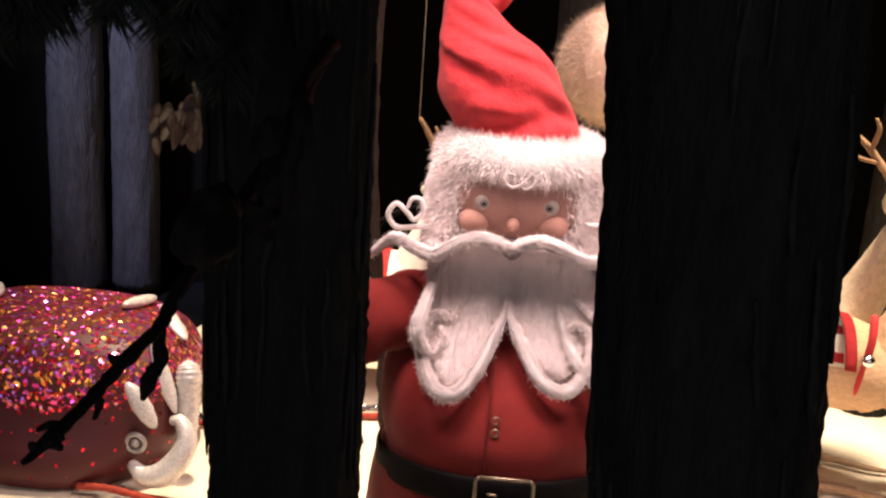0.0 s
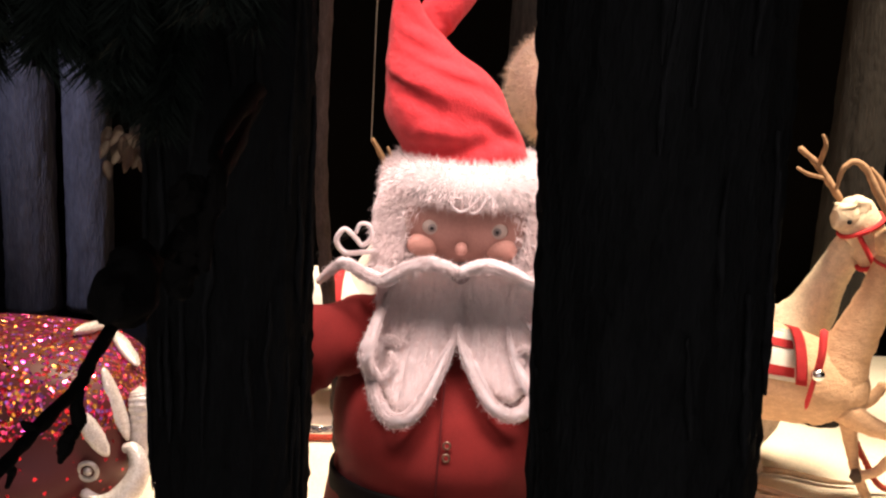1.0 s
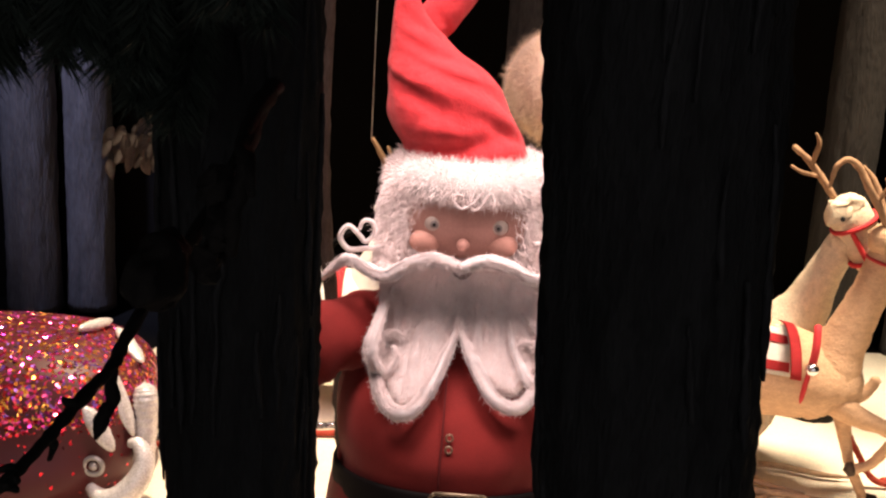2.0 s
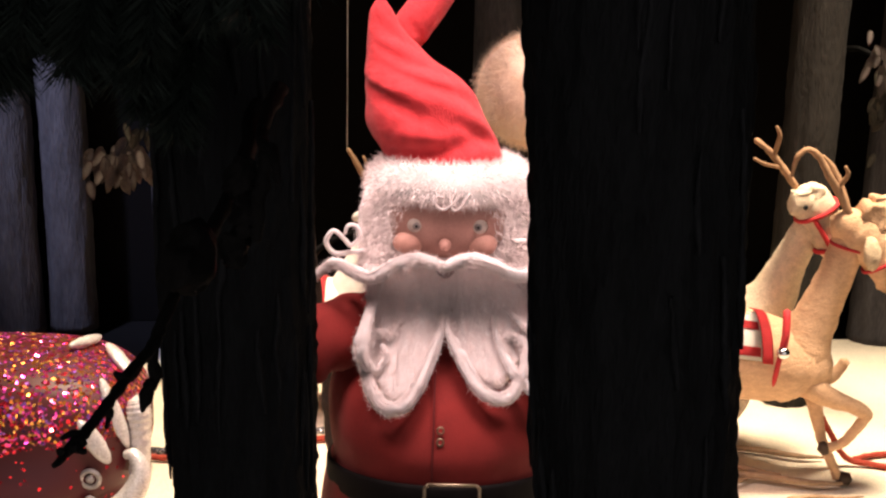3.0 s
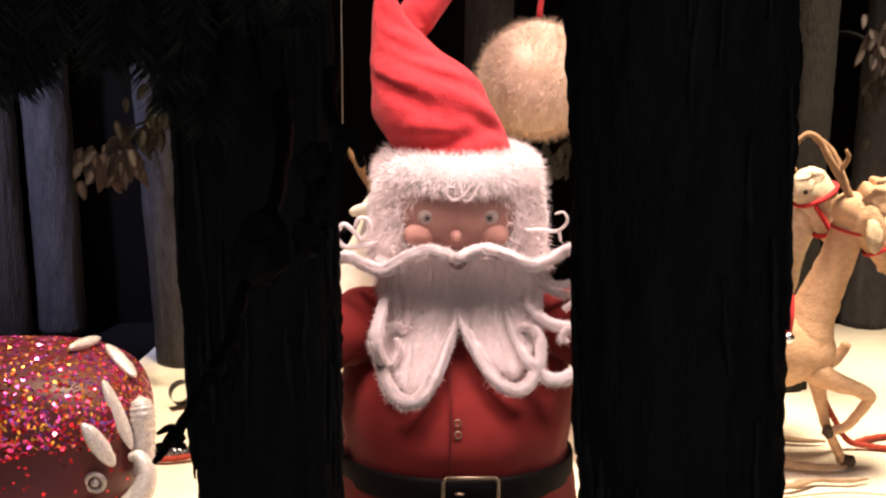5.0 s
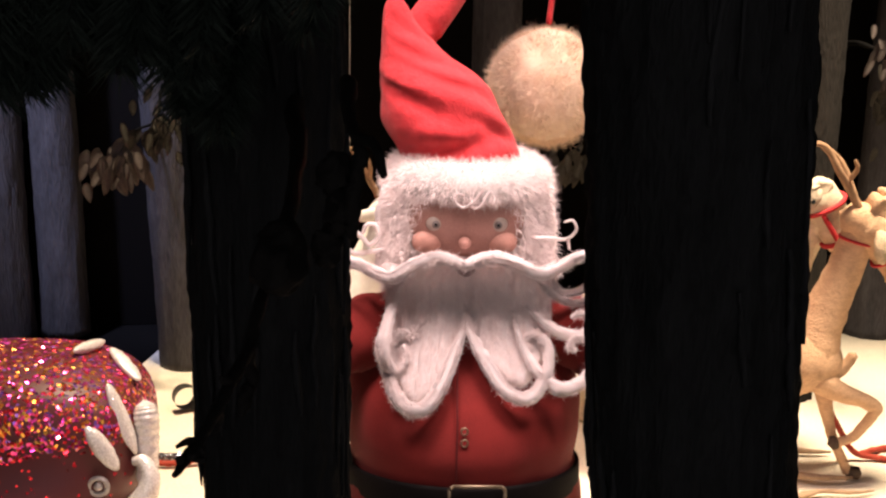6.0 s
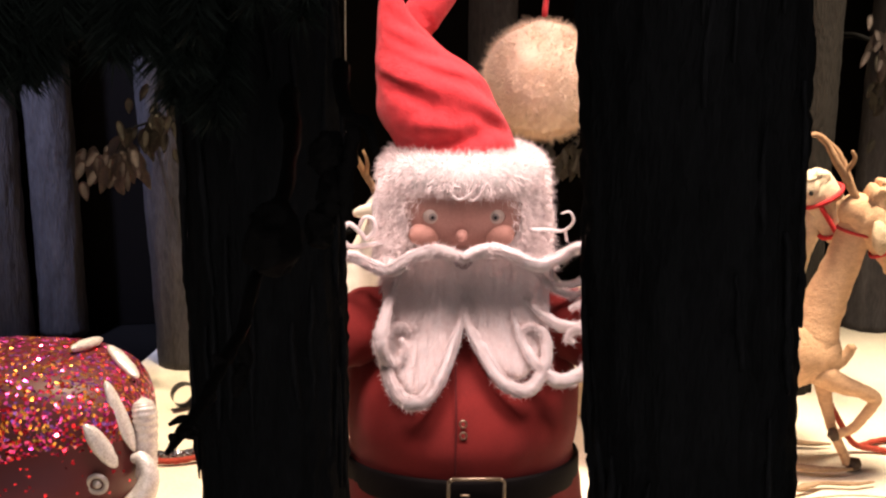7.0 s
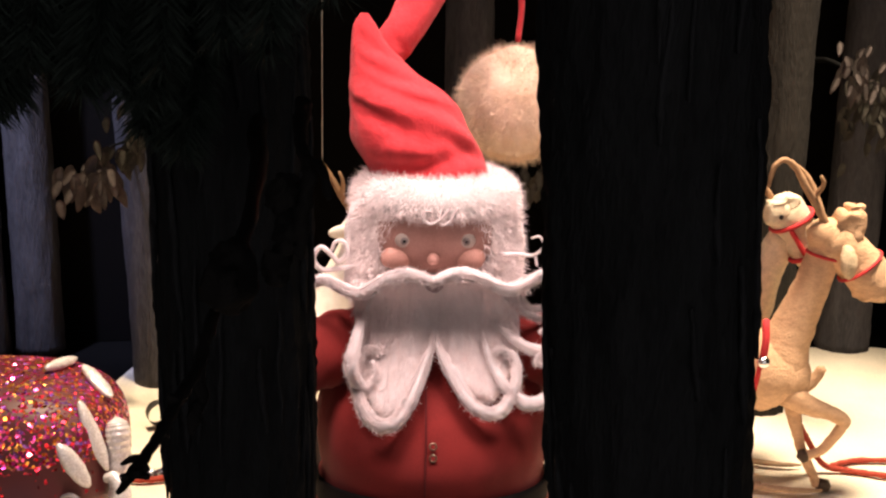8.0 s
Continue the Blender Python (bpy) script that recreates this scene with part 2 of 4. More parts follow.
def blob(bm, centre, radii, mat=0, power=2.0, seg=24, rings=14, rough=0.0, freq=30.0, turn=None):
    """A rounded body; power over 2 squares it off."""
    def s(v, e):
        return math.copysign(abs(v) ** e, v)
    e, rows = 2.0 / power, []
    m = turn.to_3x3() if turn else Matrix.Identity(3)
    for i in range(rings + 1):
        th = math.pi * i / rings - math.pi / 2
        row = []
        for k in range(seg if 0 < i < rings else 1):
            a = 2 * math.pi * k / seg
            v = Vector((s(math.cos(th), e) * s(math.cos(a), e) * radii[0], s(math.cos(th), e) * s(math.sin(a), e) * radii[1], s(math.sin(th), e) * radii[2]))
            v = Vector(centre) + m @ v
            if rough:
                v += noise.noise_vector(v * freq) * rough
            row.append(bm.verts.new(v))
        rows.append(row)
    for i in range(rings):
        a, b = rows[i], rows[i + 1]
        for k in range(seg):
            q = (k + 1) % seg
            if len(a) == 1:
                f = (a[0], b[q], b[k])
            elif len(b) == 1:
                f = (a[k], a[q], b[0])
            else:
                f = (a[k], a[q], b[q], b[k])
            bm.faces.new(f).material_index = mat


def hair(bm, root, way, length, width, mat, bend=0.3, rnd=random):
    """One tuft: a slim two-piece blade."""
    way = Vector(way).normalized()
    side = way.cross(Vector((rnd.uniform(-1, 1), rnd.uniform(-1, 1), rnd.uniform(-1, 1)))).normalized()
    off = Vector((rnd.uniform(-1, 1), rnd.uniform(-1, 1), rnd.uniform(-1, 0.5))) * length * bend
    a, b = Vector(root) - side * width, Vector(root) + side * width
    c = Vector(root) + way * length * 0.6 + off * 0.35
    d = Vector(root) + way * length + off
    va, vb, vc, vd, ve = (bm.verts.new(q) for q in (a, b, c + side * width * 0.7, c - side * width * 0.7, d))
    bm.faces.new((va, vb, vc, vd)).material_index = mat
    bm.faces.new((vd, vc, ve)).material_index = mat


def box(bm, lo, hi, mat=0):
    v = [bm.verts.new((x, y, z)) for z in (lo[2], hi[2]) for y in (lo[1], hi[1]) for x in (lo[0], hi[0])]
    for f in ((0, 2, 3, 1), (4, 5, 7, 6), (0, 1, 5, 4), (2, 6, 7, 3), (0, 4, 6, 2), (1, 3, 7, 5)):
        bm.faces.new([v[i] for i in f]).material_index = mat


# ------------------------------------------------------------------ the room of the display
def slab(name, lo, hi, mat, label, category):
    bm = bmesh.new()
    box(bm, lo, hi)
    return tagged(put(name, bm, mat, smooth=False), label, category, kind="structure")


def snow_floor():
    bm = bmesh.new()
    nx, ny = 130, 150
    grid = []
    for j in range(ny + 1):
        row = []
        for i in range(nx + 1):
            x = -1.6 + 3.3 * i / nx
            edge = 2.51 - 0.42 / (1 + math.exp((x + 0.560) / 0.016)) + 0.012 * noise.noise((x * 9, 4.0, 1.0))
            y = -0.8 + (edge + 0.8) * j / ny
            z = 0.004 * noise.noise((x * 5, y * 7, 0.3)) + 0.0025 * noise.noise((x * 16, y * 40, 2.0)) - 0.004
            row.append(bm.verts.new((x, y, z)))
        grid.append(row)
    for j in range(ny):
        for i in range(nx):
            bm.faces.new((grid[j][i], grid[j][i + 1], grid[j + 1][i + 1], grid[j + 1][i]))
    tagged(put("floor", bm, SNOW), "white cloth spread as snow, softly creased", "floor", kind="structure")


snow_floor()
slab("floor_boards", (-1.6, -0.86, -0.06), (1.7, 2.9, -0.022), DARKBOARD, "dark board floor under the snow cloth", "floor")
back = slab("wall_back", (-1.7, 0, -0.02), (1.8, 0.06, 2.05), BLACKWALL, "black cloth backdrop behind the wood", "wall")
back.matrix_world = pose(0, 2.64, 0, 0, 0, 6)
slab("wall_left", (-1.66, -0.86, -0.02), (-1.6, 2.9, 2.05), BLACKWALL, "black side wall of the display", "wall")
slab("wall_right", (1.7, -0.86, -0.02), (1.76, 2.9, 2.05), BLACKWALL, "black side wall of the display", "wall")
slab("ceiling", (-1.66, -0.86, 2.05), (1.76, 2.9, 2.1), BLACKWALL, "black ceiling of the display", "ceiling")


# ------------------------------------------------------------------ trees
def tree(x, y, r, mat, label, seed, top=2.05, seg=96, rows=300, amp=0.10, lean=(0, 0), group="trees at the back", flare=0.0):
    bm = bmesh.new()
    rings = []
    for j in range(rows + 1):
        z = top * j / rows
        ring = []
        for k in range(seg):
            a = 2 * math.pi * k / seg
            cx, cy = math.cos(a), math.sin(a)
            ridge = abs(noise.noise((cx * 4.2 + seed, cy * 4.2, z * 3.1))) + 0.5 * abs(noise.noise((cx * 11 + seed, cy * 11, z * 9)))
            fine = noise.noise((cx * 22, cy * 22 + seed, z * 45))
            slow = noise.noise((seed, z * 2.2, cx * 0.8 + cy * 0.5))
            f = r * (1 + amp * (ridge - 0.45) + 0.04 * fine + 0.03 * noise.noise((cx * 40 + seed, cy * 40, z * 110)) + 0.06 * slow + flare * math.exp(-z / 0.05))
            ring.append(bm.verts.new((lean[0] * z + cx * f, lean[1] * z + cy * f, z - 0.004)))
        rings.append(ring)
    for a, b in zip(rings, rings[1:]):
        for k in range(seg):
            bm.faces.new((a[k], a[(k + 1) % seg], b[(k + 1) % seg], b[k]))
    bm.faces.new(rings[-1])
    bm.faces.new(rings[0][::-1])
    root = tagged(new("tree"), label, "tree", group)
    root.matrix_world = pose(x, y, 0)
    part("trunk", bm, mat, root)
    return root


glass_tree = tree(0.1679, 0.916, 0.0775, BARK, "thick rough-barked tree standing near the glass, darkened to a backlit silhouette", 1.3, group="trees near the glass", amp=0.10, lean=(-0.0556, 0))
near_tree = tree(-0.188, 1.146, 0.071, BARK, "rough-barked tree darkened to a backlit silhouette, with a bare twig and pine sprays", 5.1, group="trees near the glass", amp=0.10, lean=(-0.0148, 0))


def bark_ridges(root, r, lean, seed, count):
    """Loose upright bark strips, own parts of the trunk, tinted lighter as faint highlights."""
    rnd = random.Random(seed)
    trunk = root.children[0]
    for _ in range(count):
        a, z, n = rnd.uniform(math.pi, 2 * math.pi), rnd.uniform(.30, .80), rnd.randint(4, 7)
        step, wander = rnd.uniform(.022, .040), rnd.uniform(-.05, .05)
        bm = bmesh.new()
        rows = []
        for q in range(n):
            b, h = a + wander * q + rnd.uniform(-.03, .03), z + step * q
            rr = r * (1.0 + .02 * rnd.random())
            rows.append((lean * h + math.cos(b) * rr, math.sin(b) * rr, h, (.0016 + .0022 * rnd.random()) * (.5 if q in (0, n - 1) else 1)))
        sweep(bm, rows, 0, 7, 4, rough=.5)
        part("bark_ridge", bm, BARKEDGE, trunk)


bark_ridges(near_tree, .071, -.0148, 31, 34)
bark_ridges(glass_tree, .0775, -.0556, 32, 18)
for n, (x, y, r) in enumerate(((-0.860, 2.44, 0.053), (-0.754, 2.475, 0.047), (-0.478, 2.305, 0.050), (0.106, 2.335, 0.045), (0.345, 2.42, 0.032), (0.650, 2.165, 0.046), (0.941, 2.518, 0.055))):
    tree(x, y, r, BROWNBARK if n == 5 else FARBARK, "brown furrowed tree behind the reindeer" if n == 5 else "grey furrowed tree at the back of the display", 9.7 + 3.3 * n, seg=48, rows=130, amp=0.12, lean=(-0.040 if n == 2 else -0.003, 0), flare=0.06)


def sapling():
    root = tagged(new("sapling"), "slender brown sapling with one bare side twig", "sapling")
    root.matrix_world = pose(-0.193, 1.718, 0)
    bm = bmesh.new()
    sweep(bm, [(0.05, 0, 0, 0.011), (0.03, 0, 0.2, 0.010), (0, 0, 0.5, 0.009), (0.004, 0, 1.0, 0.0085), (0, 0, 2.0, 0.007)], seg=10, steps=24, rough=0.35)
    part("stem", bm, SAPLING, root)
    bm = bmesh.new()
    sweep(bm, [(0, 0, 0.37, 0.006), (0.03, 0.02, 0.392, 0.0045), (0.065, 0.03, 0.405, 0.003)], seg=8, rough=0.3)
    part("twig", bm, TWIG, root)


sapling()


# ------------------------------------------------------------------ the big doll in the middle
def santa_doll():
    M = [FELT, HATFELT, WOOL, FUR, POMFUR, SKIN, CHEEK, LIP, EYEWHITE, IRIS, PUPIL, LEATHER, BRASS, SEAM, FLEECE]
    red, hat, wool, fur, pom, skin, cheek, lip, white, iris, pupil, leather, brass, seam, fleece = range(15)
    rnd = random.Random(4)
    bm = bmesh.new()
    cx, cy = 0.007, 1.505
    # coat: rounded body with soft folds
    prof = [(0.0, .154, .140), (.03, .160, .146), (.08, .160, .150), (.13, .155, .152), (.17, .148, .150), (.19, .141, .148), (.21, .144, .149), (.24, .147, .146), (.28, .143, .120), (.32, .130, .077), (.36, .105, .046), (.40, .07, .03)]
    rows = spline(prof, 5)
    seg, rings = 72, []
    for z, rx, ry in rows:
        ring = []
        for k in range(seg):
            a = 2 * math.pi * k / seg
            f = 1 + 0.016 * noise.noise((math.cos(a) * 2.5, math.sin(a) * 2.5, z * 9)) + 0.014 * noise.noise((math.cos(a) * 7, math.sin(a) * 7, z * 16)) + 0.010 * abs(noise.noise((math.cos(a) * 5 + z * 14, math.sin(a) * 5, z * 10)))
            ring.append(bm.verts.new((cx + math.cos(a) * rx * f, cy + math.sin(a) * ry * f, z)))
        rings.append(ring)
    for a, b in zip(rings, rings[1:]):
        for k in range(seg):
            bm.faces.new((a[k], a[(k + 1) % seg], b[(k + 1) % seg], b[k])).material_index = red
    bm.faces.new(rings[0][::-1]).material_index = red
    # sleeves
    fold = lambda s, a: 1 + 0.06 * math.sin(s * 26 + 1.5 * math.sin(a)) + 0.03 * math.sin(a * 3 + s * 9) - 0.10 * abs(noise.noise((s * 11 + math.sin(a), math.cos(a) * 2, 2.0)))
    sweep(bm, [(-.06, 1.53, .352, .044), (-.11, 1.49, .348, .044), (-.16, 1.46, .340, .045), (-.195, 1.44, .30, .042), (-.20, 1.40, .25, .036)], red, 28, 9, wave=fold)
    sweep(bm, [(.08, 1.53, .352, .046), (.13, 1.50, .348, .048), (.18, 1.47, .335, .048), (.21, 1.45, .29, .044), (.215, 1.41, .24, .036)], red, 28, 9, wave=fold)
    # belt
    rings = []
    for z, out in ((.171, .000), (.170, .004), (.174, .0055), (.188, .006), (.201, .0055), (.205, .004), (.204, .000)):
        rings.append([bm.verts.new((cx + math.cos(2 * math.pi * k / 64) * (.1445 + out), cy + math.sin(2 * math.pi * k / 64) * (.150 + out), z - .026 * (1 + math.sin(2 * math.pi * k / 64)))) for k in range(64)])
    for a, b in zip(rings, rings[1:]):
        for k in range(64):
            bm.faces.new((a[k], a[(k + 1) % 64], b[(k + 1) % 64], b[k])).material_index = leather
    # buckle: rounded frame with its tongue
    bx, by, bz, hw, hh = 0.016, 1.345, 0.191, 0.032, 0.0195
    ring = [(bx - hw, by, bz - hh + .004), (bx - hw, by, bz + hh - .004), (bx - hw + .004, by, bz + hh), (bx + hw - .004, by, bz + hh), (bx + hw, by, bz + hh - .004), (bx + hw, by, bz - hh + .004), (bx + hw - .004, by, bz - hh), (bx - hw + .004, by, bz - hh)]
    for p, q in zip(ring, ring[1:] + ring[:1]):
        sweep(bm, [(*p, .0022), (*q, .0022)], brass, 8, 1)
    sweep(bm, [(bx - .018, by - .001, bz, .0016), (bx - .008, by - .002, bz, .0016)], brass, 6, 1)
    # front seam and little brass clasp
    sweep(bm, [(-.006, 1.436, .345, .0012), (-.007, 1.386, .29, .0012), (-.007, 1.370, .265, .0012), (-.008, 1.358, .24, .0012), (-.008, 1.353, .212, .0012)], seam, 6, 6)
    for dz in (0, -.012):
        for k in range(8):
            a, b = 2 * math.pi * k / 8, 2 * math.pi * (k + 1) / 8
            c = (.001, 1.369 + dz * .5, .268 + dz)
            sweep(bm, [(c[0] + .004 * math.cos(a), c[1], c[2] + .0045 * math.sin(a), .0012), (c[0] + .004 * math.cos(b), c[1], c[2] + .0045 * math.sin(b), .0012)], brass, 6, 1)
    # head: wool hair round a painted face
    blob(bm, (.008, 1.585, .455), (.104, .085, .105), wool, 2.7, 40, 24, rough=.004, freq=45)
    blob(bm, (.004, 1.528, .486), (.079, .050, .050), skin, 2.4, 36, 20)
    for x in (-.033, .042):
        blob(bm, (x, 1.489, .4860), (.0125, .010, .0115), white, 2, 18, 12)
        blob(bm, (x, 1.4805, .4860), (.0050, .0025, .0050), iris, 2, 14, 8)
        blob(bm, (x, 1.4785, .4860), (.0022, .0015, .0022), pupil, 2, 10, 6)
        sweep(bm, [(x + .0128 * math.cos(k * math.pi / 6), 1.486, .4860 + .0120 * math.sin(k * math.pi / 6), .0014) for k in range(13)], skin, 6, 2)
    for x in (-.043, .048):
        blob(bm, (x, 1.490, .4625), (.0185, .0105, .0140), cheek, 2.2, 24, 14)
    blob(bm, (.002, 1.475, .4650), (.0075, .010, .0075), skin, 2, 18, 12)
    # short fleece at the sides of the face and on the brow, thinning out over the skin
    for _ in range(15000):
        u, z = rnd.uniform(-1, 1), rnd.uniform(.37, .545)
        ring = abs((.102 * u + .004) / .070) ** 2.4 + abs((z - .478) / .050) ** 2.4
        if ring < .62 or ring < 1 and rnd.random() > (ring - .62) / .5:
            continue
        g = max(0.0, 1 - abs(u) ** 2.7 - abs((z - .455) / .105) ** 2.7)
        p = Vector((.008 + .102 * u, 1.585 - .085 * g ** (1 / 2.7) - (.022 if abs(u) < .74 else .006) + rnd.uniform(-.006, .003), z))
        hair(bm, p, (u * .7 + rnd.uniform(-.7, .7), -.55, rnd.uniform(-1.0, .25)), rnd.uniform(.005, .012), .00032, fleece, 0.7, rnd)
    # forelock
    sweep(bm, [(.022, 1.470, .530, .0016), (.010, 1.466, .517, .0017), (-.002, 1.465, .511, .0017), (-.011, 1.466, .517, .0015), (-.009, 1.467, .526, .0014), (-.001, 1.467, .525, .0012)], wool, 8, 6)
    sweep(bm, [(.030, 1.470, .530, .0014), (.020, 1.466, .514, .0015), (.012, 1.465, .510, .0014), (.006, 1.466, .515, .001)], wool, 8, 6)
    # beard: a soft sheet of wool that parts into two lobes, with rolled edges and spirals, all combed with strands
    def fall(z):
        return 1.461 - .091 * max(0, (.450 - z) / .162) ** 2.05

    def beard(u, v):
        x = .008 + .100 * u
        if x < .003:
            low = .288 + (.072 * ((x + .055) / .058) ** 2 if x > -.055 else .05 * ((x + .055) / .037) ** 2)
        else:
            low = .305 + (.055 * ((x - .067) / .064) ** 2 if x < .067 else .05 * ((x - .067) / .041) ** 2)
        z = .440 - v * (.440 - low)
        y = fall(z) + .016 * abs(u) ** 6
        y += .004 * math.exp(-((x - .004) / .016) ** 2) * min(1, v * 1.5)
        y += .034 * (1 - math.sqrt(max(0, 1 - (max(0, v - .84) / .16) ** 2)))
        y += .0009 * noise.noise((x * 150, z * 14, 3.0)) + .0035 * noise.noise((x * 30, z * 18, 7.0))
        return Vector((x, y, z))
    nu, nv = 110, 70
    grid = [[bm.verts.new(beard(2 * i / nu - 1, j / nv)) for j in range(nv + 1)] for i in range(nu + 1)]
    for i in range(nu):
        for j in range(nv):
            bm.faces.new((grid[i][j], grid[i][j + 1], grid[i + 1][j + 1], grid[i + 1][j])).material_index = wool
    blob(bm, (.010, 1.535, .378), (.098, .072, .062), wool, 2.6, 40, 24, rough=.005, freq=40)
    locks = [
        ([(0.002, 1.440, 0.385, 0.0020), (0.000, 1.397, 0.368, 0.0070), (-0.012, 1.376, 0.341, 0.0140), (-0.032, 1.367, 0.306, 0.0150), (-0.056, 1.366, 0.292, 0.0160), (-0.080, 1.372, 0.306, 0.0140), (-0.090, 1.380, 0.336, 0.0120), (-0.083, 1.386, 0.360, 0.0100), (-0.068, 1.388, 0.365, 0.0080), (-0.060, 1.382, 0.358, 0.0050)], 12),
        ([(0.006, 1.440, 0.385, 0.0020), (0.008, 1.397, 0.368, 0.0070), (0.022, 1.376, 0.344, 0.0130), (0.045, 1.366, 0.312, 0.0140), (0.072, 1.364, 0.303, 0.0140), (0.094, 1.368, 0.319, 0.0130), (0.102, 1.372, 0.348, 0.0110), (0.090, 1.374, 0.363, 0.0090), (0.074, 1.371, 0.361, 0.0070), (0.073, 1.369, 0.352, 0.0060), (0.082, 1.368, 0.351, 0.0040)], 12),
        ([(0.060, 1.425, 0.385, 0.0030), (0.070, 1.401, 0.354, 0.0090), (0.088, 1.394, 0.326, 0.0120), (0.115, 1.396, 0.310, 0.0120), (0.143, 1.406, 0.318, 0.0110), (0.157, 1.414, 0.344, 0.0090), (0.150, 1.418, 0.362, 0.0080), (0.132, 1.418, 0.365, 0.0060), (0.124, 1.412, 0.358, 0.0050), (0.132, 1.410, 0.353, 0.0040)], 9),
        ([(0.075, 1.455, 0.395, 0.0030), (0.095, 1.440, 0.379, 0.0090), (0.120, 1.431, 0.366, 0.0100), (0.142, 1.431, 0.366, 0.0080), (0.152, 1.439, 0.378, 0.0060), (0.143, 1.445, 0.388, 0.0050), (0.130, 1.443, 0.383, 0.0040)], 7),
        ([(-0.072, 1.450, 0.425, 0.0030), (-0.082, 1.435, 0.400, 0.0080), (-0.092, 1.412, 0.371, 0.0110), (-0.094, 1.396, 0.351, 0.0120), (-0.080, 1.388, 0.326, 0.0100), (-0.066, 1.381, 0.338, 0.0070), (-0.070, 1.378, 0.352, 0.0050)], 9),
        ([(-0.036, 1.425, 0.385, 0.0020), (-0.046, 1.404, 0.378, 0.0032), (-0.054, 1.400, 0.368, 0.0030), (-0.055, 1.404, 0.360, 0.0020)], 3),
        ([(0.064, 1.425, 0.385, 0.0020), (0.067, 1.405, 0.378, 0.0030), (0.068, 1.402, 0.366, 0.0020)], 3),
        # moustache, both sides, the far one ending in a loop
        ([(.004, 1.440, .4455, 0.0075), (-.016, 1.432, .455, 0.0103), (-.034, 1.431, .458, 0.0107), (-.058, 1.432, .450, 0.0107), (-.084, 1.438, .432, 0.0107), (-.108, 1.452, .435, 0.0098), (-.132, 1.468, .441, 0.0090), (-.162, 1.482, .412, 0.0066)], 12),
        ([(.0, 1.440, .4455, 0.0075), (.018, 1.432, .456, 0.0103), (.036, 1.431, .460, 0.0107), (.060, 1.432, .453, 0.0107), (.088, 1.438, .438, 0.0107), (.114, 1.448, .444, 0.0098), (.142, 1.452, .458, 0.0082), (.160, 1.454, .445, 0.0074), (.152, 1.455, .420, 0.0066), (.130, 1.455, .409, 0.0057), (.112, 1.455, .414, 0.0049), (.108, 1.455, .430, 0.0033)], 12),
        ([(.085, 1.46, .432, 0.0066), (.110, 1.462, .405, 0.0066), (.135, 1.462, .395, 0.0057), (.152, 1.462, .402, 0.0041)], 6),
    ]
    # the mouth, half hidden under the moustache
    blob(bm, (.003, 1.460, .4370), (.0120, .0050, .0100), lip, 1.6, 20, 12, rough=.0015, freq=150)
    # the locks lie on the sheet; the moustache is backed by a second roll
    def settled(p):
        x, z = p[0], p[2]
        if abs(x - .008) > .098 or z > .43:
            return p
        return (x, fall(z) - .3 * p[3], z, p[3] * .8)
    for n, (pts, count) in enumerate(locks):
        if n < 7:
            pts[:] = [settled(p) for p in pts]
    for pts, count in locks[7:9]:
        for dy, dz in ((.012, -.0015), (.024, -.003)):
            sweep(bm, [(x, y + dy, z + dz - .002, r * .6) for x, y, z, r in pts[:6]], fleece, 12, 6, rough=0.08)
    for pts, count in locks:
        path = sweep(bm, [(x, y, z, r * (.80 if pts in locks[:7] else .70)) for x, y, z, r in pts], wool, 14, 6, rough=0.36)
        for _ in range(count * 150):
            k = rnd.randrange(len(path) - 1)
            d = Vector(path[k + 1][:3] - path[k][:3]).normalized()
            w = Vector((rnd.gauss(0, 1), rnd.gauss(0, 1), rnd.gauss(0, 1)))
            w = (w - d * w.dot(d)).normalized()
            hair(bm, Vector(path[k][:3]) + w * path[k][3] * .95, w * .4 + d * rnd.uniform(-1, 1), rnd.uniform(.003, .006), .00025, fleece, 0.7, rnd)
        for _ in range(count * 2):
            a0, twist, lift = rnd.uniform(0, 6.28), rnd.uniform(-2.2, 2.2), rnd.uniform(0.93, 1.01)
            s0 = rnd.uniform(0, 0.25)
            line = []
            for q in range(9):
                f = s0 + (1 - s0) * q / 8
                k = min(int(f * (len(path) - 1)), len(path) - 2)
                d = Vector(path[k + 1][:3] - path[k][:3]).normalized()
                up = (Vector((0, -1, 0)) - d * d.dot(Vector((0, -1, 0)))).normalized()
                a = a0 + twist * f
                c = Vector(path[k][:3]) + (up * math.cos(a) + d.cross(up) * math.sin(a)) * path[k][3] * lift
                line.append((*c, 0.0005 if q < 8 else 0.0003))
            sweep(bm, line, wool, 5, 2)
    # combed strands over the soft body of the beard
    for _ in range(150):
        u, v0 = rnd.uniform(-.97, .97), rnd.uniform(0, .8)
        v1 = min(.97, v0 + rnd.uniform(.12, .35))
        line = []
        for q in range(6):
            f = q / 5
            p = beard(max(-.98, min(.98, u + .03 * math.sin(u * 50 + f * 4) * f)), v0 + (v1 - v0) * f)
            line.append((p.x, p.y - .0001 - .0004 * math.sin(math.pi * f), p.z, .0004))
        sweep(bm, line, wool, 4, 2, caps=False)
    # fuzz over the sheet of the beard
    for _ in range(8000):
        u, v = rnd.uniform(-1, 1), rnd.uniform(0, .97)
        p = beard(u, v)
        hair(bm, p, (u * .5 + rnd.uniform(-.6, .6), -.3, rnd.uniform(-1.1, .1)), rnd.uniform(.004, .008), .00025, fleece, 0.7, rnd)
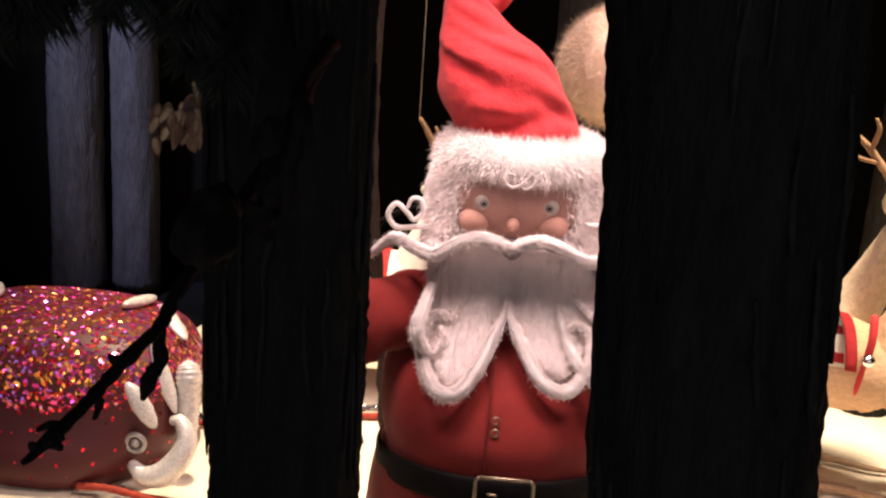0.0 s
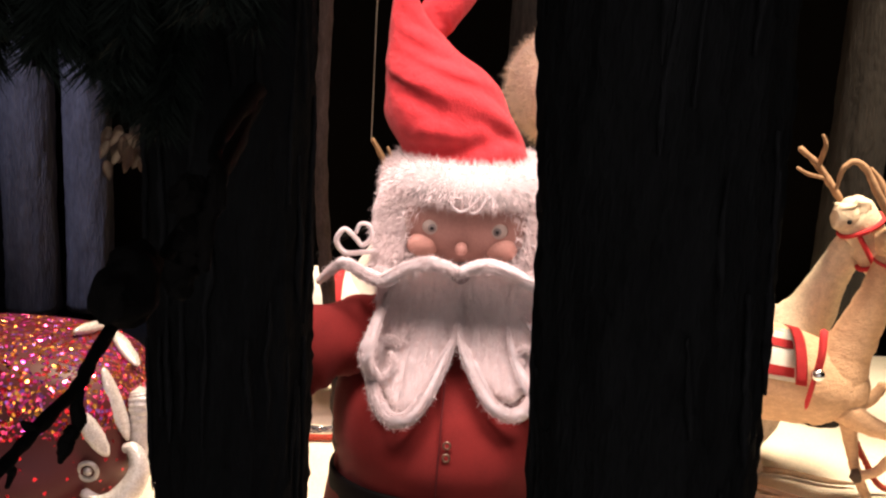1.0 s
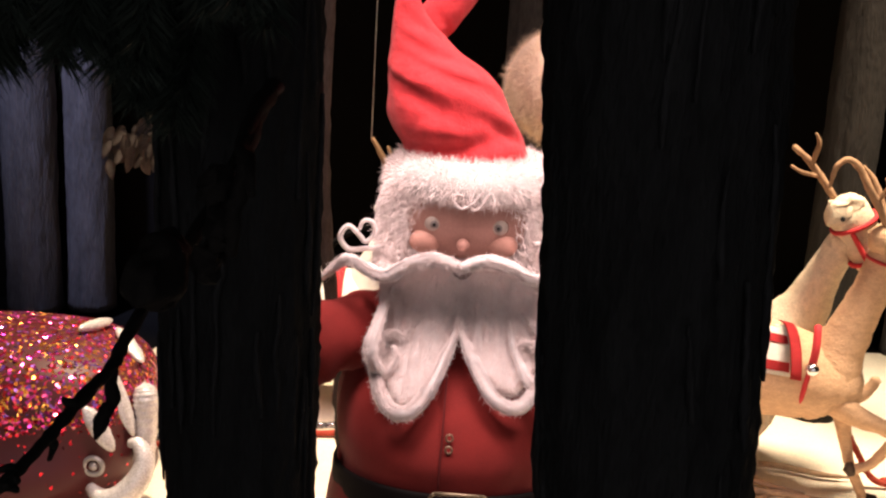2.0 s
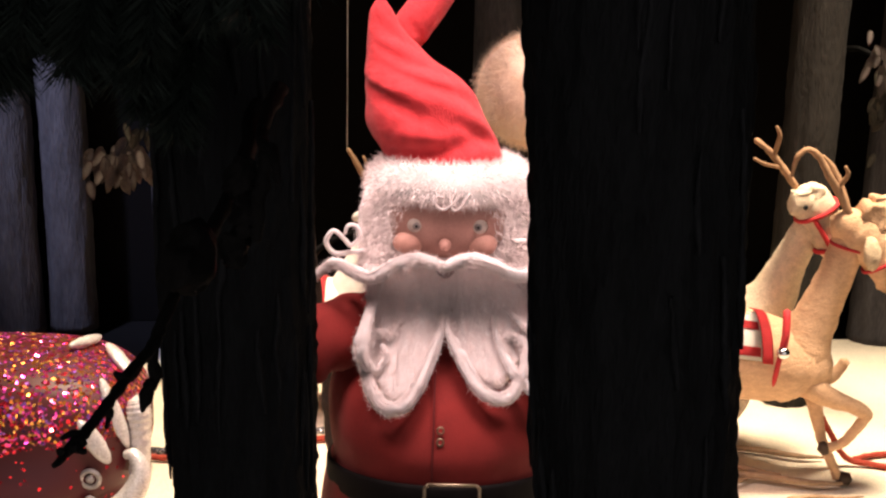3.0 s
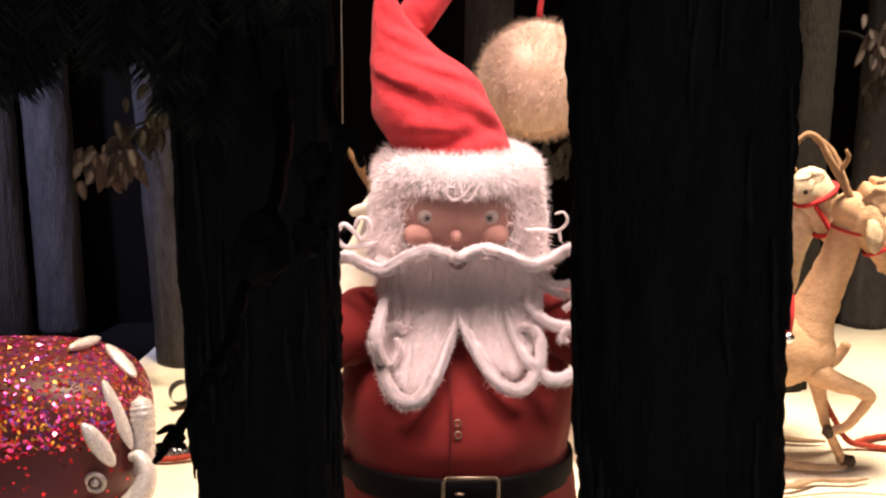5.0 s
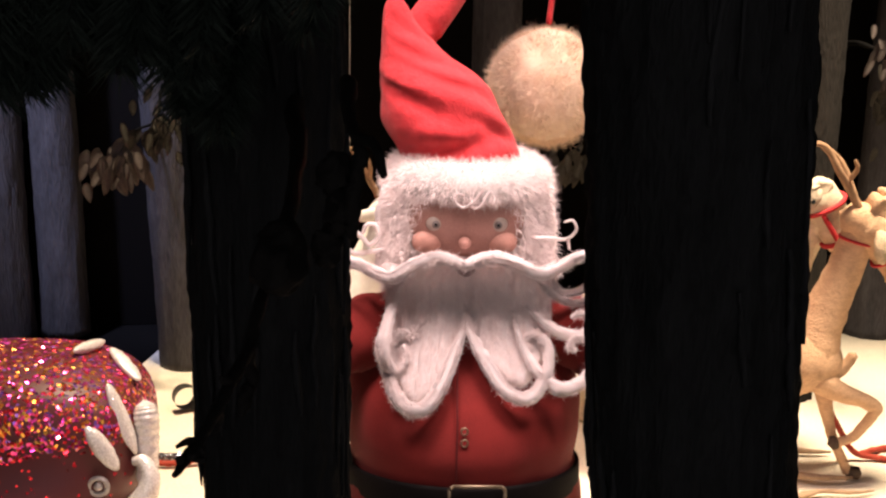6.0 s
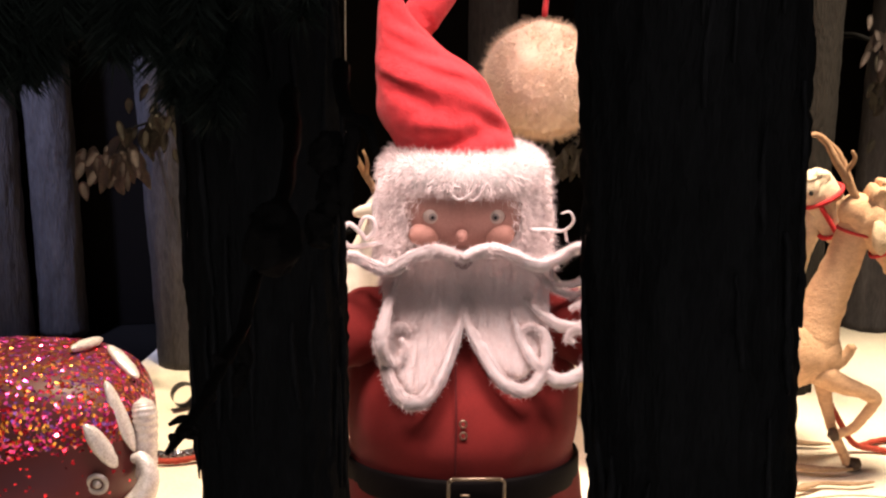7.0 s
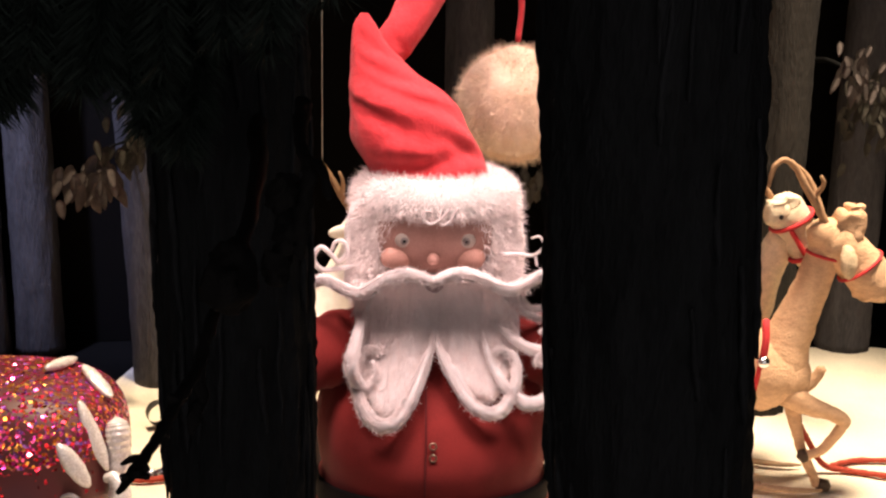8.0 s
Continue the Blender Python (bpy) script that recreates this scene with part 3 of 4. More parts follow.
    # fleece that joins the temples to the beard
    for side in (-1, 1):
        for k in range(7):
            x0, ph = .070 + .0048 * k, rnd.uniform(0, 6.28)
            y0 = 1.520 + .0030 * max(0, k - 2) ** 1.5
            sweep(bm, [(.006 + side * (x0 + .0018 * q + .003 * math.sin(ph + q * 1.3)), y0 - .0065 * q + .003 * math.sin(ph * 2 + q), .516 - .019 * q, .0085 - .0004 * q) for q in range(6)], wool, 9, 5, rough=0.35)
        for _ in range(3200):
            f, k = rnd.random(), rnd.random()
            p = Vector((.006 + side * (.066 + .036 * k + .009 * f), 1.511 + .010 * k ** 2 - .033 * f + rnd.uniform(-.004, .004), .520 - .098 * f))
            hair(bm, p, (side * .5 + rnd.gauss(0, .6), -.6, rnd.gauss(-.35, .5)), rnd.uniform(.005, .012), .00032, fleece, 0.7, rnd)
    # loose side curls
    sweep(bm, [(-.075, 1.51, .452, .0012), (-.095, 1.49, .452, .0026), (-.112, 1.485, .450, .0034), (-.132, 1.48, .450, .0033), (-.142, 1.48, .464, .0032), (-.133, 1.48, .478, .003), (-.120, 1.48, .468, .003), (-.112, 1.48, .460, .003), (-.102, 1.48, .470, .0028), (-.105, 1.48, .484, .0026), (-.115, 1.48, .485, .0024), (-.120, 1.48, .474, .002)], wool, 8, 6)
    sweep(bm, [(.075, 1.51, .466, .001), (.090, 1.48, .471, .0022), (.102, 1.47, .474, .0024), (.122, 1.465, .474, .0021), (.133, 1.462, .486, .0018), (.128, 1.46, .498, .0015), (.118, 1.46, .496, .0012)], wool, 8, 6)
    sweep(bm, [(.124, 1.465, .475, .0022), (.126, 1.462, .462, .0016)], wool, 6, 4)
    # fur band of the hat
    def band(a, b):
        """The band's surface: a round the head, b round its own roll."""
        rx, ry, r = .087, .080, .0215 + .003 * noise.noise((math.cos(a) * 3, math.sin(a) * 3, 1.0))
        tilt = .012 * math.sin(a)
        c = Vector((.008 + math.cos(a) * rx, 1.568 + math.sin(a) * ry, .5335 - tilt * 0.2))
        out = Vector((math.cos(a), math.sin(a), 0))
        return c + (out * (math.cos(b) * 0.75 - math.sin(b) * 0.42) + Vector((0, 0, 1)) * math.sin(b)) * r, (out * math.cos(b) + Vector((0, 0, 1)) * (math.sin(b) + 0.08))
    grid = [[bm.verts.new(band(2 * math.pi * i / 48, 2 * math.pi * j / 14)[0]) for j in range(14)] for i in range(48)]
    for i in range(48):
        for j in range(14):
            bm.faces.new((grid[i][j], grid[(i + 1) % 48][j], grid[(i + 1) % 48][(j + 1) % 14], grid[i][(j + 1) % 14])).material_index = fur
    for _ in range(15000):
        p, nrm = band(rnd.uniform(0, 6.28), rnd.uniform(-1.9, 1.9))
        hair(bm, p - nrm * .002, nrm + Vector((0, 0, rnd.uniform(-0.9, 0.3))), rnd.uniform(.005, .012), .00035, fleece, 0.5, rnd)
    # hair fluff at the temples
    for _ in range(4000):
        s = rnd.choice((-1, 1))
        p = Vector((.008 + s * .097, 1.545 + rnd.uniform(-.05, .03), rnd.uniform(.38, .53)))
        hair(bm, p, (s, -0.3, rnd.uniform(-0.6, 0.4)), rnd.uniform(.005, .012), .00035, fleece, 0.6, rnd)
    # hat: a cone that leans to one side, its tip folded over and carried back to the fur ball
    def creases(rows):
        """Soft folds, each (place along, slope round, width, depth, middle, spread)."""
        def wave(s, a):
            a = (a + math.pi) % (2 * math.pi) - math.pi
            w = 1 + 0.030 * noise.noise((math.cos(a) * 1.6, math.sin(a) * 1.6, s * 6)) + 0.016 * noise.noise((math.cos(a) * 4.5, math.sin(a) * 4.5, s * 18))
            for s0, k, wd, depth, a0, aw in rows:
                q, win = (s - s0 - k * (a - a0)) / wd, math.exp(-((a - a0) / aw) ** 2)
                w += depth * win * (-math.exp(-q * q) + .7 * math.exp(-((q - 1.7) / 1.2) ** 2) + .35 * math.exp(-((q + 1.6) / 1.1) ** 2))
            return w
        return wave
    cone = spline([(.006, 1.572, .535, .073), (-.007, 1.575, .567, .077), (-.022, 1.578, .596, .0775), (-.032, 1.580, .631, .068), (-.0417, 1.583, .652, .0595), (-.0575, 1.587, .672, .0435), (-.069, 1.591, .693, .032), (-.078, 1.595, .713, .0215), (-.083, 1.599, .733, .014), (-.084, 1.602, .747, .005)], 14)
    wave = creases([(.13, .05, .042, .095, .0, .8), (.30, -.11, .045, .080, -.3, 1.1), (.43, -.13, .045, .085, .30, .9), (.58, -.10, .050, .085, .1, .9), (.20, -.14, .034, .070, .9, .5), (.74, -.10, .05, .08, .3, 1.0)])
    rings = []
    for n, (x, y, z, r) in enumerate(cone):
        turns = [2 * math.pi * k / 96 for k in range(96)]
        rings.append([bm.verts.new((x + r * math.sin(a) * wave(n / (len(cone) - 1), a), y - .86 * r * math.cos(a) * wave(n / (len(cone) - 1), a), z)) for a in turns])
    for a, b in zip(rings, rings[1:]):
        for k in range(96):
            bm.faces.new((a[k], a[(k + 1) % 96], b[(k + 1) % 96], b[k])).material_index = hat
    bm.faces.new(rings[-1]).material_index = hat
    sweep(bm, [(-.074, 1.600, .668, .010), (-.058, 1.604, .690, .021), (-.046, 1.610, .710, .024), (-.031, 1.620, .732, .025), (-.008, 1.65, .768, .027), (.030, 1.71, .815, .026), (.080, 1.80, .850, .020), (.118, 1.84, .835, .012), (.137, 1.82, .760, .006), (.131, 1.79, .70, .005)], hat, 40, 10, flat=(0.8, 1.0), wave=creases([(.10, .05, .03, .07, 0, 1.5), (.20, -.05, .03, .08, .5, 1.2), (.4, .05, .05, .06, 0, 2)]))
    # the fur ball
    c = Vector((.130, 1.785, .612))
    blob(bm, c, (.079, .079, .079), pom, 2, 36, 22, rough=.006, freq=30)
    for _ in range(26000):
        d = Vector((rnd.gauss(0, 1), rnd.gauss(0, 1), rnd.gauss(0, 1))).normalized()
        if d.y > .35:
            continue
        hair(bm, c + d * .076, d + Vector((rnd.uniform(-.9, .9), rnd.uniform(-.5, .5), rnd.uniform(-.9, .9))), rnd.uniform(.006, .015), .0003, pom, 0.7, rnd)
    tagged(put("santa_doll", bm, M), "plump doll, red felt coat and hat, curly white wool beard", "doll")


santa_doll()


# ------------------------------------------------------------------ the reindeer figures, one plain mesh each
DEER = [BURLAP, CREAM, ANTLER, HOOF, REDCLOTH, WHITECLOTH, SILVERBELL, PUPIL, PALEBURLAP]


def antler(bm, pts, tines):
    sweep(bm, [(x, y, z, r * .72) for x, y, z, r in pts], 2, 8, 5, rough=0.35)
    for t in tines:
        sweep(bm, [(x, y, z, r * .72) for x, y, z, r in t], 2, 7, 4, rough=0.35)


def near_reindeer():
    bm = bmesh.new()
    sweep(bm, [(.26, 1.87, .20, .045), (.33, 1.86, .205, .070), (.42, 1.845, .205, .072), (.50, 1.83, .20, .068), (.565, 1.82, .185, .054), (.592, 1.815, .168, .034)], 0, 28, 7, rough=0.07)
    sweep(bm, [(.553, 1.82, .19, .052), (.571, 1.82, .25, .037), (.591, 1.818, .31, .029), (.609, 1.815, .372, .026), (.615, 1.812, .405, .026)], 0, 24, 7, rough=0.08)
    # head with its blunt muzzle, topknot, hanging ear and red straps
    sweep(bm, [(.592, 1.812, .424, .022), (.620, 1.808, .412, .033), (.650, 1.802, .388, .034), (.678, 1.797, .356, .035), (.694, 1.794, .335, .030), (.700, 1.792, .325, .016)], 0, 22, 6, rough=0.16)
    for p, r in (((.640, 1.80, .436), .022), ((.648, 1.80, .455), .012)):
        blob(bm, p, (r, r * .8, r * 1.1), 0, 4.0, 18, 12, rough=.008, freq=80)
    sweep(bm, [(.631, 1.775, .408, .007), (.632, 1.768, .395, .012), (.633, 1.764, .378, .0125), (.635, 1.764, .364, .007)], 8, 14, 5, flat=(.6, 1), rough=.12)
    for c, d, r in (((.664, 1.80, .372), (.6, -.1, -.75), .0365), ((.614, 1.812, .385), (.2, 0, 1), .028)):
        d = Vector(d).normalized()
        u = d.orthogonal().normalized()
        w = d.cross(u)
        sweep(bm, [(*(Vector(c) + (u * math.cos(k * math.pi / 6) + w * math.sin(k * math.pi / 6)) * r), .0026) for k in range(13)], 4, 6, 2)
    antler(bm, [(.606, 1.80, .432, .009), (.590, 1.80, .462, .009), (.571, 1.80, .490, .008), (.550, 1.80, .522, .007), (.532, 1.80, .533, .006), (.518, 1.80, .520, .006), (.513, 1.80, .492, .004)],
           [[(.582, 1.80, .476, .006), (.592, 1.79, .498, .005), (.585, 1.785, .512, .003)]])
    antler(bm, [(.612, 1.825, .432, .008), (.602, 1.835, .465, .008), (.588, 1.845, .497, .006), (.572, 1.85, .515, .004)], [])
    # striped saddle cloth and bells
    def cloth(x0, x1, m, a0, a1, out):
        grid = []
        for i in range(9):
            x = x0 + (x1 - x0) * i / 8
            k = (x - .42) / .08
            r = .0755 + out - .005 * max(k, 0)
            cy, cz = 1.845 - .015 * k, .205 - .004 * k
            grid.append([bm.verts.new((x, cy + r * math.cos(radians(a0 + (a1 - a0) * j / 20)), cz + r * math.sin(radians(a0 + (a1 - a0) * j / 20)))) for j in range(21)])
        faces = []
        for p, q in zip(grid, grid[1:]):
            for j in range(20):
                f = bm.faces.new((p[j], p[j + 1], q[j + 1], q[j]))
                f.material_index = m
                faces.append(f)
        bmesh.ops.solidify(bm, geom=faces, thickness=.002)
    cloth(.330, .486, 5, 12, 168, 0)
    for side in (0, 1):
        for a0, a1 in ((118, 130), (152, 163)):
            cloth(.330, .484, 4, *((a0, a1) if side else (180 - a1, 180 - a0)), .002)
    cloth(.486, .502, 4, 14, 170, .002)
    cloth(.425, .445, 4, 60, 118, .002)
    for x, z in ((.512, .236),):
        blob(bm, (x, 1.748, z), (.010, .010, .010), 6, 2, 16, 10)
        sweep(bm, [(x + .004, 1.765, z + .06, .006), (x + .002, 1.752, z + .03, .006), (x, 1.752, z + .006, .006)], 4, 8, 3)
        sweep(bm, [(x - .002, 1.756, z - .01, .004), (x - .004, 1.766, z - .05, .004), (x - .004, 1.79, z - .085, .004)], 4, 8, 3)
    # legs, one drawn up
    sweep(bm, [(.570, 1.795, .170, .022), (.602, 1.785, .152, .016), (.634, 1.78, .142, .012), (.655, 1.78, .131, .011), (.657, 1.78, .122, .0095), (.644, 1.782, .098, .008), (.628, 1.785, .076, .0075), (.606, 1.787, .068, .0075)], 0, 14, 6, rough=0.13)
    sweep(bm, [(.606, 1.787, .068, .011), (.598, 1.787, .066, .011)], 3, 10, 2)
    sweep(bm, [(.586, 1.815, .150, .016), (.596, 1.812, .105, .010), (.608, 1.808, .065, .008), (.630, 1.806, .022, .0075), (.636, 1.806, .008, .008)], 0, 14, 6, rough=0.13)
    sweep(bm, [(.638, 1.806, .009, .011), (.654, 1.805, .007, .010)], 3, 10, 2)
    sweep(bm, [(.590, 1.845, .165, .016), (.622, 1.855, .158, .011), (.638, 1.858, .172, .009), (.646, 1.858, .186, .008)], 0, 12, 5, rough=0.13)
    sweep(bm, [(.30, 1.83, .17, .036), (.29, 1.82, .10, .018), (.265, 1.82, .06, .012), (.262, 1.82, .006, .010)], 0, 12, 5, rough=0.08)
    sweep(bm, [(.29, 1.90, .17, .036), (.30, 1.91, .10, .018), (.28, 1.91, .06, .012), (.285, 1.91, .006, .010)], 0, 12, 5, rough=0.08)
    tagged(put("reindeer_figure", bm, DEER), "tan burlap reindeer figure with striped saddle cloth, one leg raised", "figure", "reindeer team")


def far_reindeer():
    bm = bmesh.new()
    sweep(bm, [(.22, 1.99, .20, .045), (.30, 1.985, .21, .068), (.40, 1.97, .21, .070), (.48, 1.955, .21, .062), (.53, 1.945, .20, .040)], 1, 26, 6, rough=0.04)
    sweep(bm, [(.510, 1.94, .215, .056), (.542, 1.935, .265, .040), (.560, 1.93, .32, .029), (.578, 1.92, .37, .025), (.586, 1.91, .395, .025)], 1, 22, 6, rough=0.06)
    # head bent down towards its neighbour, with a ragged topknot and red straps
    sweep(bm, [(.556, 1.90, .446, .016), (.575, 1.90, .434, .031), (.594, 1.90, .410, .031), (.611, 1.898, .380, .028), (.623, 1.896, .357, .023), (.629, 1.895, .344, .012)], 1, 20, 6, rough=0.10)
    for p, r in (((.558, 1.885, .434), .019), ((.580, 1.885, .448), .014)):
        blob(bm, p, (r, r * .8, r * 1.1), 1, 4.0, 18, 12, rough=.007, freq=80)
    blob(bm, (.560, 1.868, .430), (.004, .003, .004), 7, 2, 10, 6)
    for c, d, r in (((.588, 1.90, .419), (.5, 0, -.87), .0345), ((.616, 1.897, .368), (.5, 0, -.87), .0285)):
        d = Vector(d).normalized()
        u = d.orthogonal().normalized()
        w = d.cross(u)
        sweep(bm, [(*(Vector(c) + (u * math.cos(k * math.pi / 6) + w * math.sin(k * math.pi / 6)) * r), .0038) for k in range(13)], 4, 6, 2)
    sweep(bm, [(.578, 1.868, .408, .0042), (.592, 1.868, .388, .0042), (.610, 1.868, .360, .0042)], 4, 6, 3)
    antler(bm, [(.552, 1.90, .455, .008), (.532, 1.90, .480, .008), (.508, 1.90, .508, .007), (.482, 1.90, .528, .006)],
           [[(.512, 1.90, .504, .006), (.516, 1.89, .535, .005), (.508, 1.885, .552, .003)], [(.528, 1.90, .486, .005), (.498, 1.89, .492, .004), (.478, 1.885, .502, .003)]])
    for x, y in ((.49, 1.91), (.47, 1.99), (.26, 1.95), (.25, 2.02)):
        sweep(bm, [(x, y, .19, .030), (x + .01, y, .10, .016), (x - .01, y, .05, .011), (x, y, .006, .010)], 1, 12, 5, rough=0.08)
    tagged(put("reindeer_figure", bm, DEER), "pale cream reindeer figure with red bridle and brown antlers", "figure", "reindeer team")


def rear_reindeer():
    bm = bmesh.new()
    sweep(bm, [(-.36, 2.06, .165, .040), (-.29, 2.06, .175, .060), (-.22, 2.055, .178, .064), (-.15, 2.05, .178, .060), (-.11, 2.05, .165, .036)], 5, 26, 6, rough=0.04)
    for x0, x1, m in ((-.27, -.245, 4), (-.245, -.215, 5), (-.215, -.19, 4)):
        sweep(bm, [(x0, 2.055, .178, .068), (x1, 2.055, .178, .068)], m, 26, 3, caps=False)
    sweep(bm, [(-.150, 2.05, .19, .052), (-.135, 2.05, .245, .040), (-.115, 2.045, .30, .029), (-.098, 2.04, .345, .026)], 5, 20, 6, rough=0.04)
    sweep(bm, [(-.115, 2.04, .352, .020), (-.09, 2.035, .366, .030), (-.06, 2.03, .352, .028), (-.03, 2.025, .332, .024), (-.015, 2.02, .32, .012)], 5, 20, 6, rough=0.05)
    blob(bm, (-.122, 2.02, .364), (.024, .006, .011), 5, 2.2, 16, 9, turn=pose(0, 0, 0, 0, -12, 0))
    antler(bm, [(-.106, 2.04, .388, .008), (-.122, 2.04, .415, .008), (-.138, 2.04, .445, .007), (-.154, 2.04, .472, .004)],
           [[(-.124, 2.04, .418, .006), (-.122, 2.03, .445, .005), (-.128, 2.03, .462, .003)]])
    for x, y in ((-.13, 2.0), (-.14, 2.1), (-.33, 2.02), (-.34, 2.1)):
        sweep(bm, [(x, y, .16, .030), (x + .01, y, .09, .016), (x - .01, y, .05, .011), (x, y, .006, .010)], 1, 12, 5, rough=0.08)
    tagged(put("reindeer_figure", bm, DEER), "pale reindeer figure with red and white blanket behind the doll", "figure", "reindeer team")


near_reindeer()
far_reindeer()
rear_reindeer()

bm = bmesh.new()
sweep(bm, [(-.156, 2.045, .466, .0007), (-.156, 2.047, 1.2, .0007), (-.156, 2.05, 2.05, .0007)], 0, 6, 4)
tagged(put("thread", bm, THREAD), "fine pale thread hanging from the ceiling to an antler", "thread")


# ------------------------------------------------------------------ the sleigh
def sleigh():
    root = tagged(new("sleigh"), "red glitter toy sleigh with white carved petals and silver scrolls", "sleigh")
    C, R, PW = Vector((-.636, 1.76, .098)), (.200, .145, .118), 3.0

    def belly(x, z):
        """How far the skirt below the seam bulges towards the street."""
        return .05 * max(0, (.095 - z) / .095) * max(0, 1 - ((x - C.x) / R[0]) ** 2)

    def face(x, z):
        """The near side of the body at x, z."""
        g = max(0.02, 1 - abs((x - C.x) / R[0]) ** PW - abs((z - C.z) / R[2]) ** PW)
        return C.y - R[1] * g ** (1 / PW) - belly(x, z)

    bm = bmesh.new()
    blob(bm, C, R, 0, PW, 64, 40, rough=.002, freq=20)
    for v in bm.verts:
        if v.co.y < C.y:
            v.co.y -= belly(v.co.x, v.co.z)
    part("body", bm, REDGLITTER, root)

    def petal(p, q, w):
        """A carved leaf from p to q, lying on the body."""
        p, q = Vector(p), Vector(q)
        mid = (p + q) / 2
        rel = mid - C
        out = Vector([math.copysign(abs(rel[i] / R[i]) ** (PW - 1) / R[i], rel[i]) for i in range(3)]).normalized()
        along = (q - p).normalized()
        out = (out - along * out.dot(along)).normalized()
        turn = Matrix((along, out.cross(along), out)).transposed()
        bm = bmesh.new()
        blob(bm, mid + out * .008, ((q - p).length * .56, w, .0085), 0, 1.9, 24, 12, rough=.0012, freq=120, turn=turn.to_4x4())
        part("petal", bm, SILVERGLITTER, root, "white carved petal")

    for side in (1, -1):
        X = lambda x: x if side > 0 else 2 * C.x - x
        petal((X(-.502), 1.792, .203), (X(-.455), 1.742, .176), .014)
        petal((X(-.486), 1.687, .191), (X(-.451), 1.674, .100), .013)
        petal((X(-.502), 1.640, .150), (X(-.466), 1.640, .092), .013)
        petal((X(-.545), 1.756, .212), (X(-.518), 1.815, .206), .009)
        bm = bmesh.new()
        y = face(X(-.488), .068) - .004
        sweep(bm, [(X(-.488 + .0125 * math.cos(k * math.pi / 8)), y, .068 + .0125 * math.sin(k * math.pi / 8), .0038) for k in range(17)], 0, 9, 2)
        blob(bm, (X(-.488), y, .068), (.0066, .0060, .0066), 0, 2, 18, 12)
        part("rosette", bm, PEWTER, root, "silver rosette with a round boss")
        bm = bmesh.new()
        sweep(bm, [(X(-.492), 1.622, .040, .007), (X(-.470), 1.612, .028, .014), (X(-.445), 1.610, .034, .017), (X(-.424), 1.614, .056, .017), (X(-.414), 1.62, .084, .014), (X(-.424), 1.628, .106, .010), (X(-.438), 1.634, .104, .006)], 0, 16, 6, rough=.06)
        part("scroll", bm, SILVERGLITTER, root, "white glittered scroll")
        bm = bmesh.new()
        sweep(bm, [(X(-.430), 1.675, .055, .015), (X(-.430), 1.69, .112, .016), (X(-.432), 1.695, .146, .018), (X(-.434), 1.70, .160, .014)], 0, 18, 12, wave=lambda s, a: 1 + .05 * math.sin(s * 60))
        part("post", bm, SILVERGLITTER, root, "white coiled end post")


sleigh()


# ------------------------------------------------------------------ ribbons, ropes, rings and sticks on the snow
def ring_curl(x, y, r, turn):
    bm = bmesh.new()
    n = 34
    rows = []
    for k in range(n + 1):
        a, f = 2 * math.pi * 1.25 * k / n - 1.2, k / n
        rr = r * (1 - 0.28 * f)
        rows.append([bm.verts.new((rr * math.cos(a), w, r + rr * math.sin(a))) for w in (-.011, -.004, .004, .011)])
    for a, b in zip(rows, rows[1:]):
        for j in range(3):
            bm.faces.new((a[j], a[j + 1], b[j + 1], b[j]))
    bmesh.ops.solidify(bm, geom=bm.faces[:], thickness=0.0035)
    ob = tagged(put("ribbon_curl", bm, SILVER), "curl of dull silver ribbon standing on the snow", "ribbon", "ribbon curls")
    ob.matrix_world = pose(x, y, 0, 0, 0, turn)


ring_curl(-.442, 2.06, .024, 25)
ring_curl(-.352, 1.585, .023, 20)


def cord(name, pts, r, mat, label):
    bm = bmesh.new()
    sweep(bm, [(*p, r) for p in pts], 0, 9, 12, rough=0.15, wave=lambda s, a: 1 + .10 * math.sin(a * 2 + s * 260))
    tagged(put(name, bm, mat), label, "rope")


cord("red_rope", [(-.60, 1.95, .004), (-.50, 1.87, .004), (-.442, 1.838, .004), (-.384, 1.852, .004), (-.30, 1.90, .004), (-.16, 1.93, .004)], .005, ROPE, "red twisted rein lying on the snow")
cord("tinsel_cord", [(-.60, 1.97, .005), (-.50, 1.888, .005), (-.442, 1.860, .005), (-.384, 1.876, .005), (-.30, 1.925, .005), (-.16, 1.96, .005)], .006, TINSEL, "dark glittering tinsel cord beside the rein")
cord("red_rope", [(-.56, 1.600, .010), (-.515, 1.597, .012), (-.45, 1.590, .006), (-.379, 1.590, .004), (-.30, 1.60, .004), (-.20, 1.62, .004)], .005, ROPE, "red twisted rein trailing from under the sleigh")
cord("red_rope", [(.592, 1.84, .150), (.612, 1.85, .10), (.640, 1.862, .055), (.672, 1.872, .012), (.712, 1.868, .004), (.755, 1.852, .004), (.90, 1.80, .004)], .005, ROPE, "red rein falling from the harness onto the snow")
cord("red_rope", [(.690, 1.885, .005), (.730, 1.905, .004), (.779, 1.908, .004), (.95, 1.90, .004)], .0045, ROPE, "second red rein lying on the snow")


def floor_stick(x, y, length, turn, r):
    bm = bmesh.new()
    sweep(bm, [(-length / 2, 0, r * .8, r), (-length / 6, length * .04, r, r * .9), (length / 5, -length * .02, r, r * .8), (length / 2, length * .03, r * .8, r * .4)], 0, 8, 5, rough=.3)
    ob = tagged(put("stick", bm, STICK), "brown dry stick lying on the snow", "stick", "sticks on the snow")
    ob.matrix_world = pose(x, y, 0, 0, 0, turn)


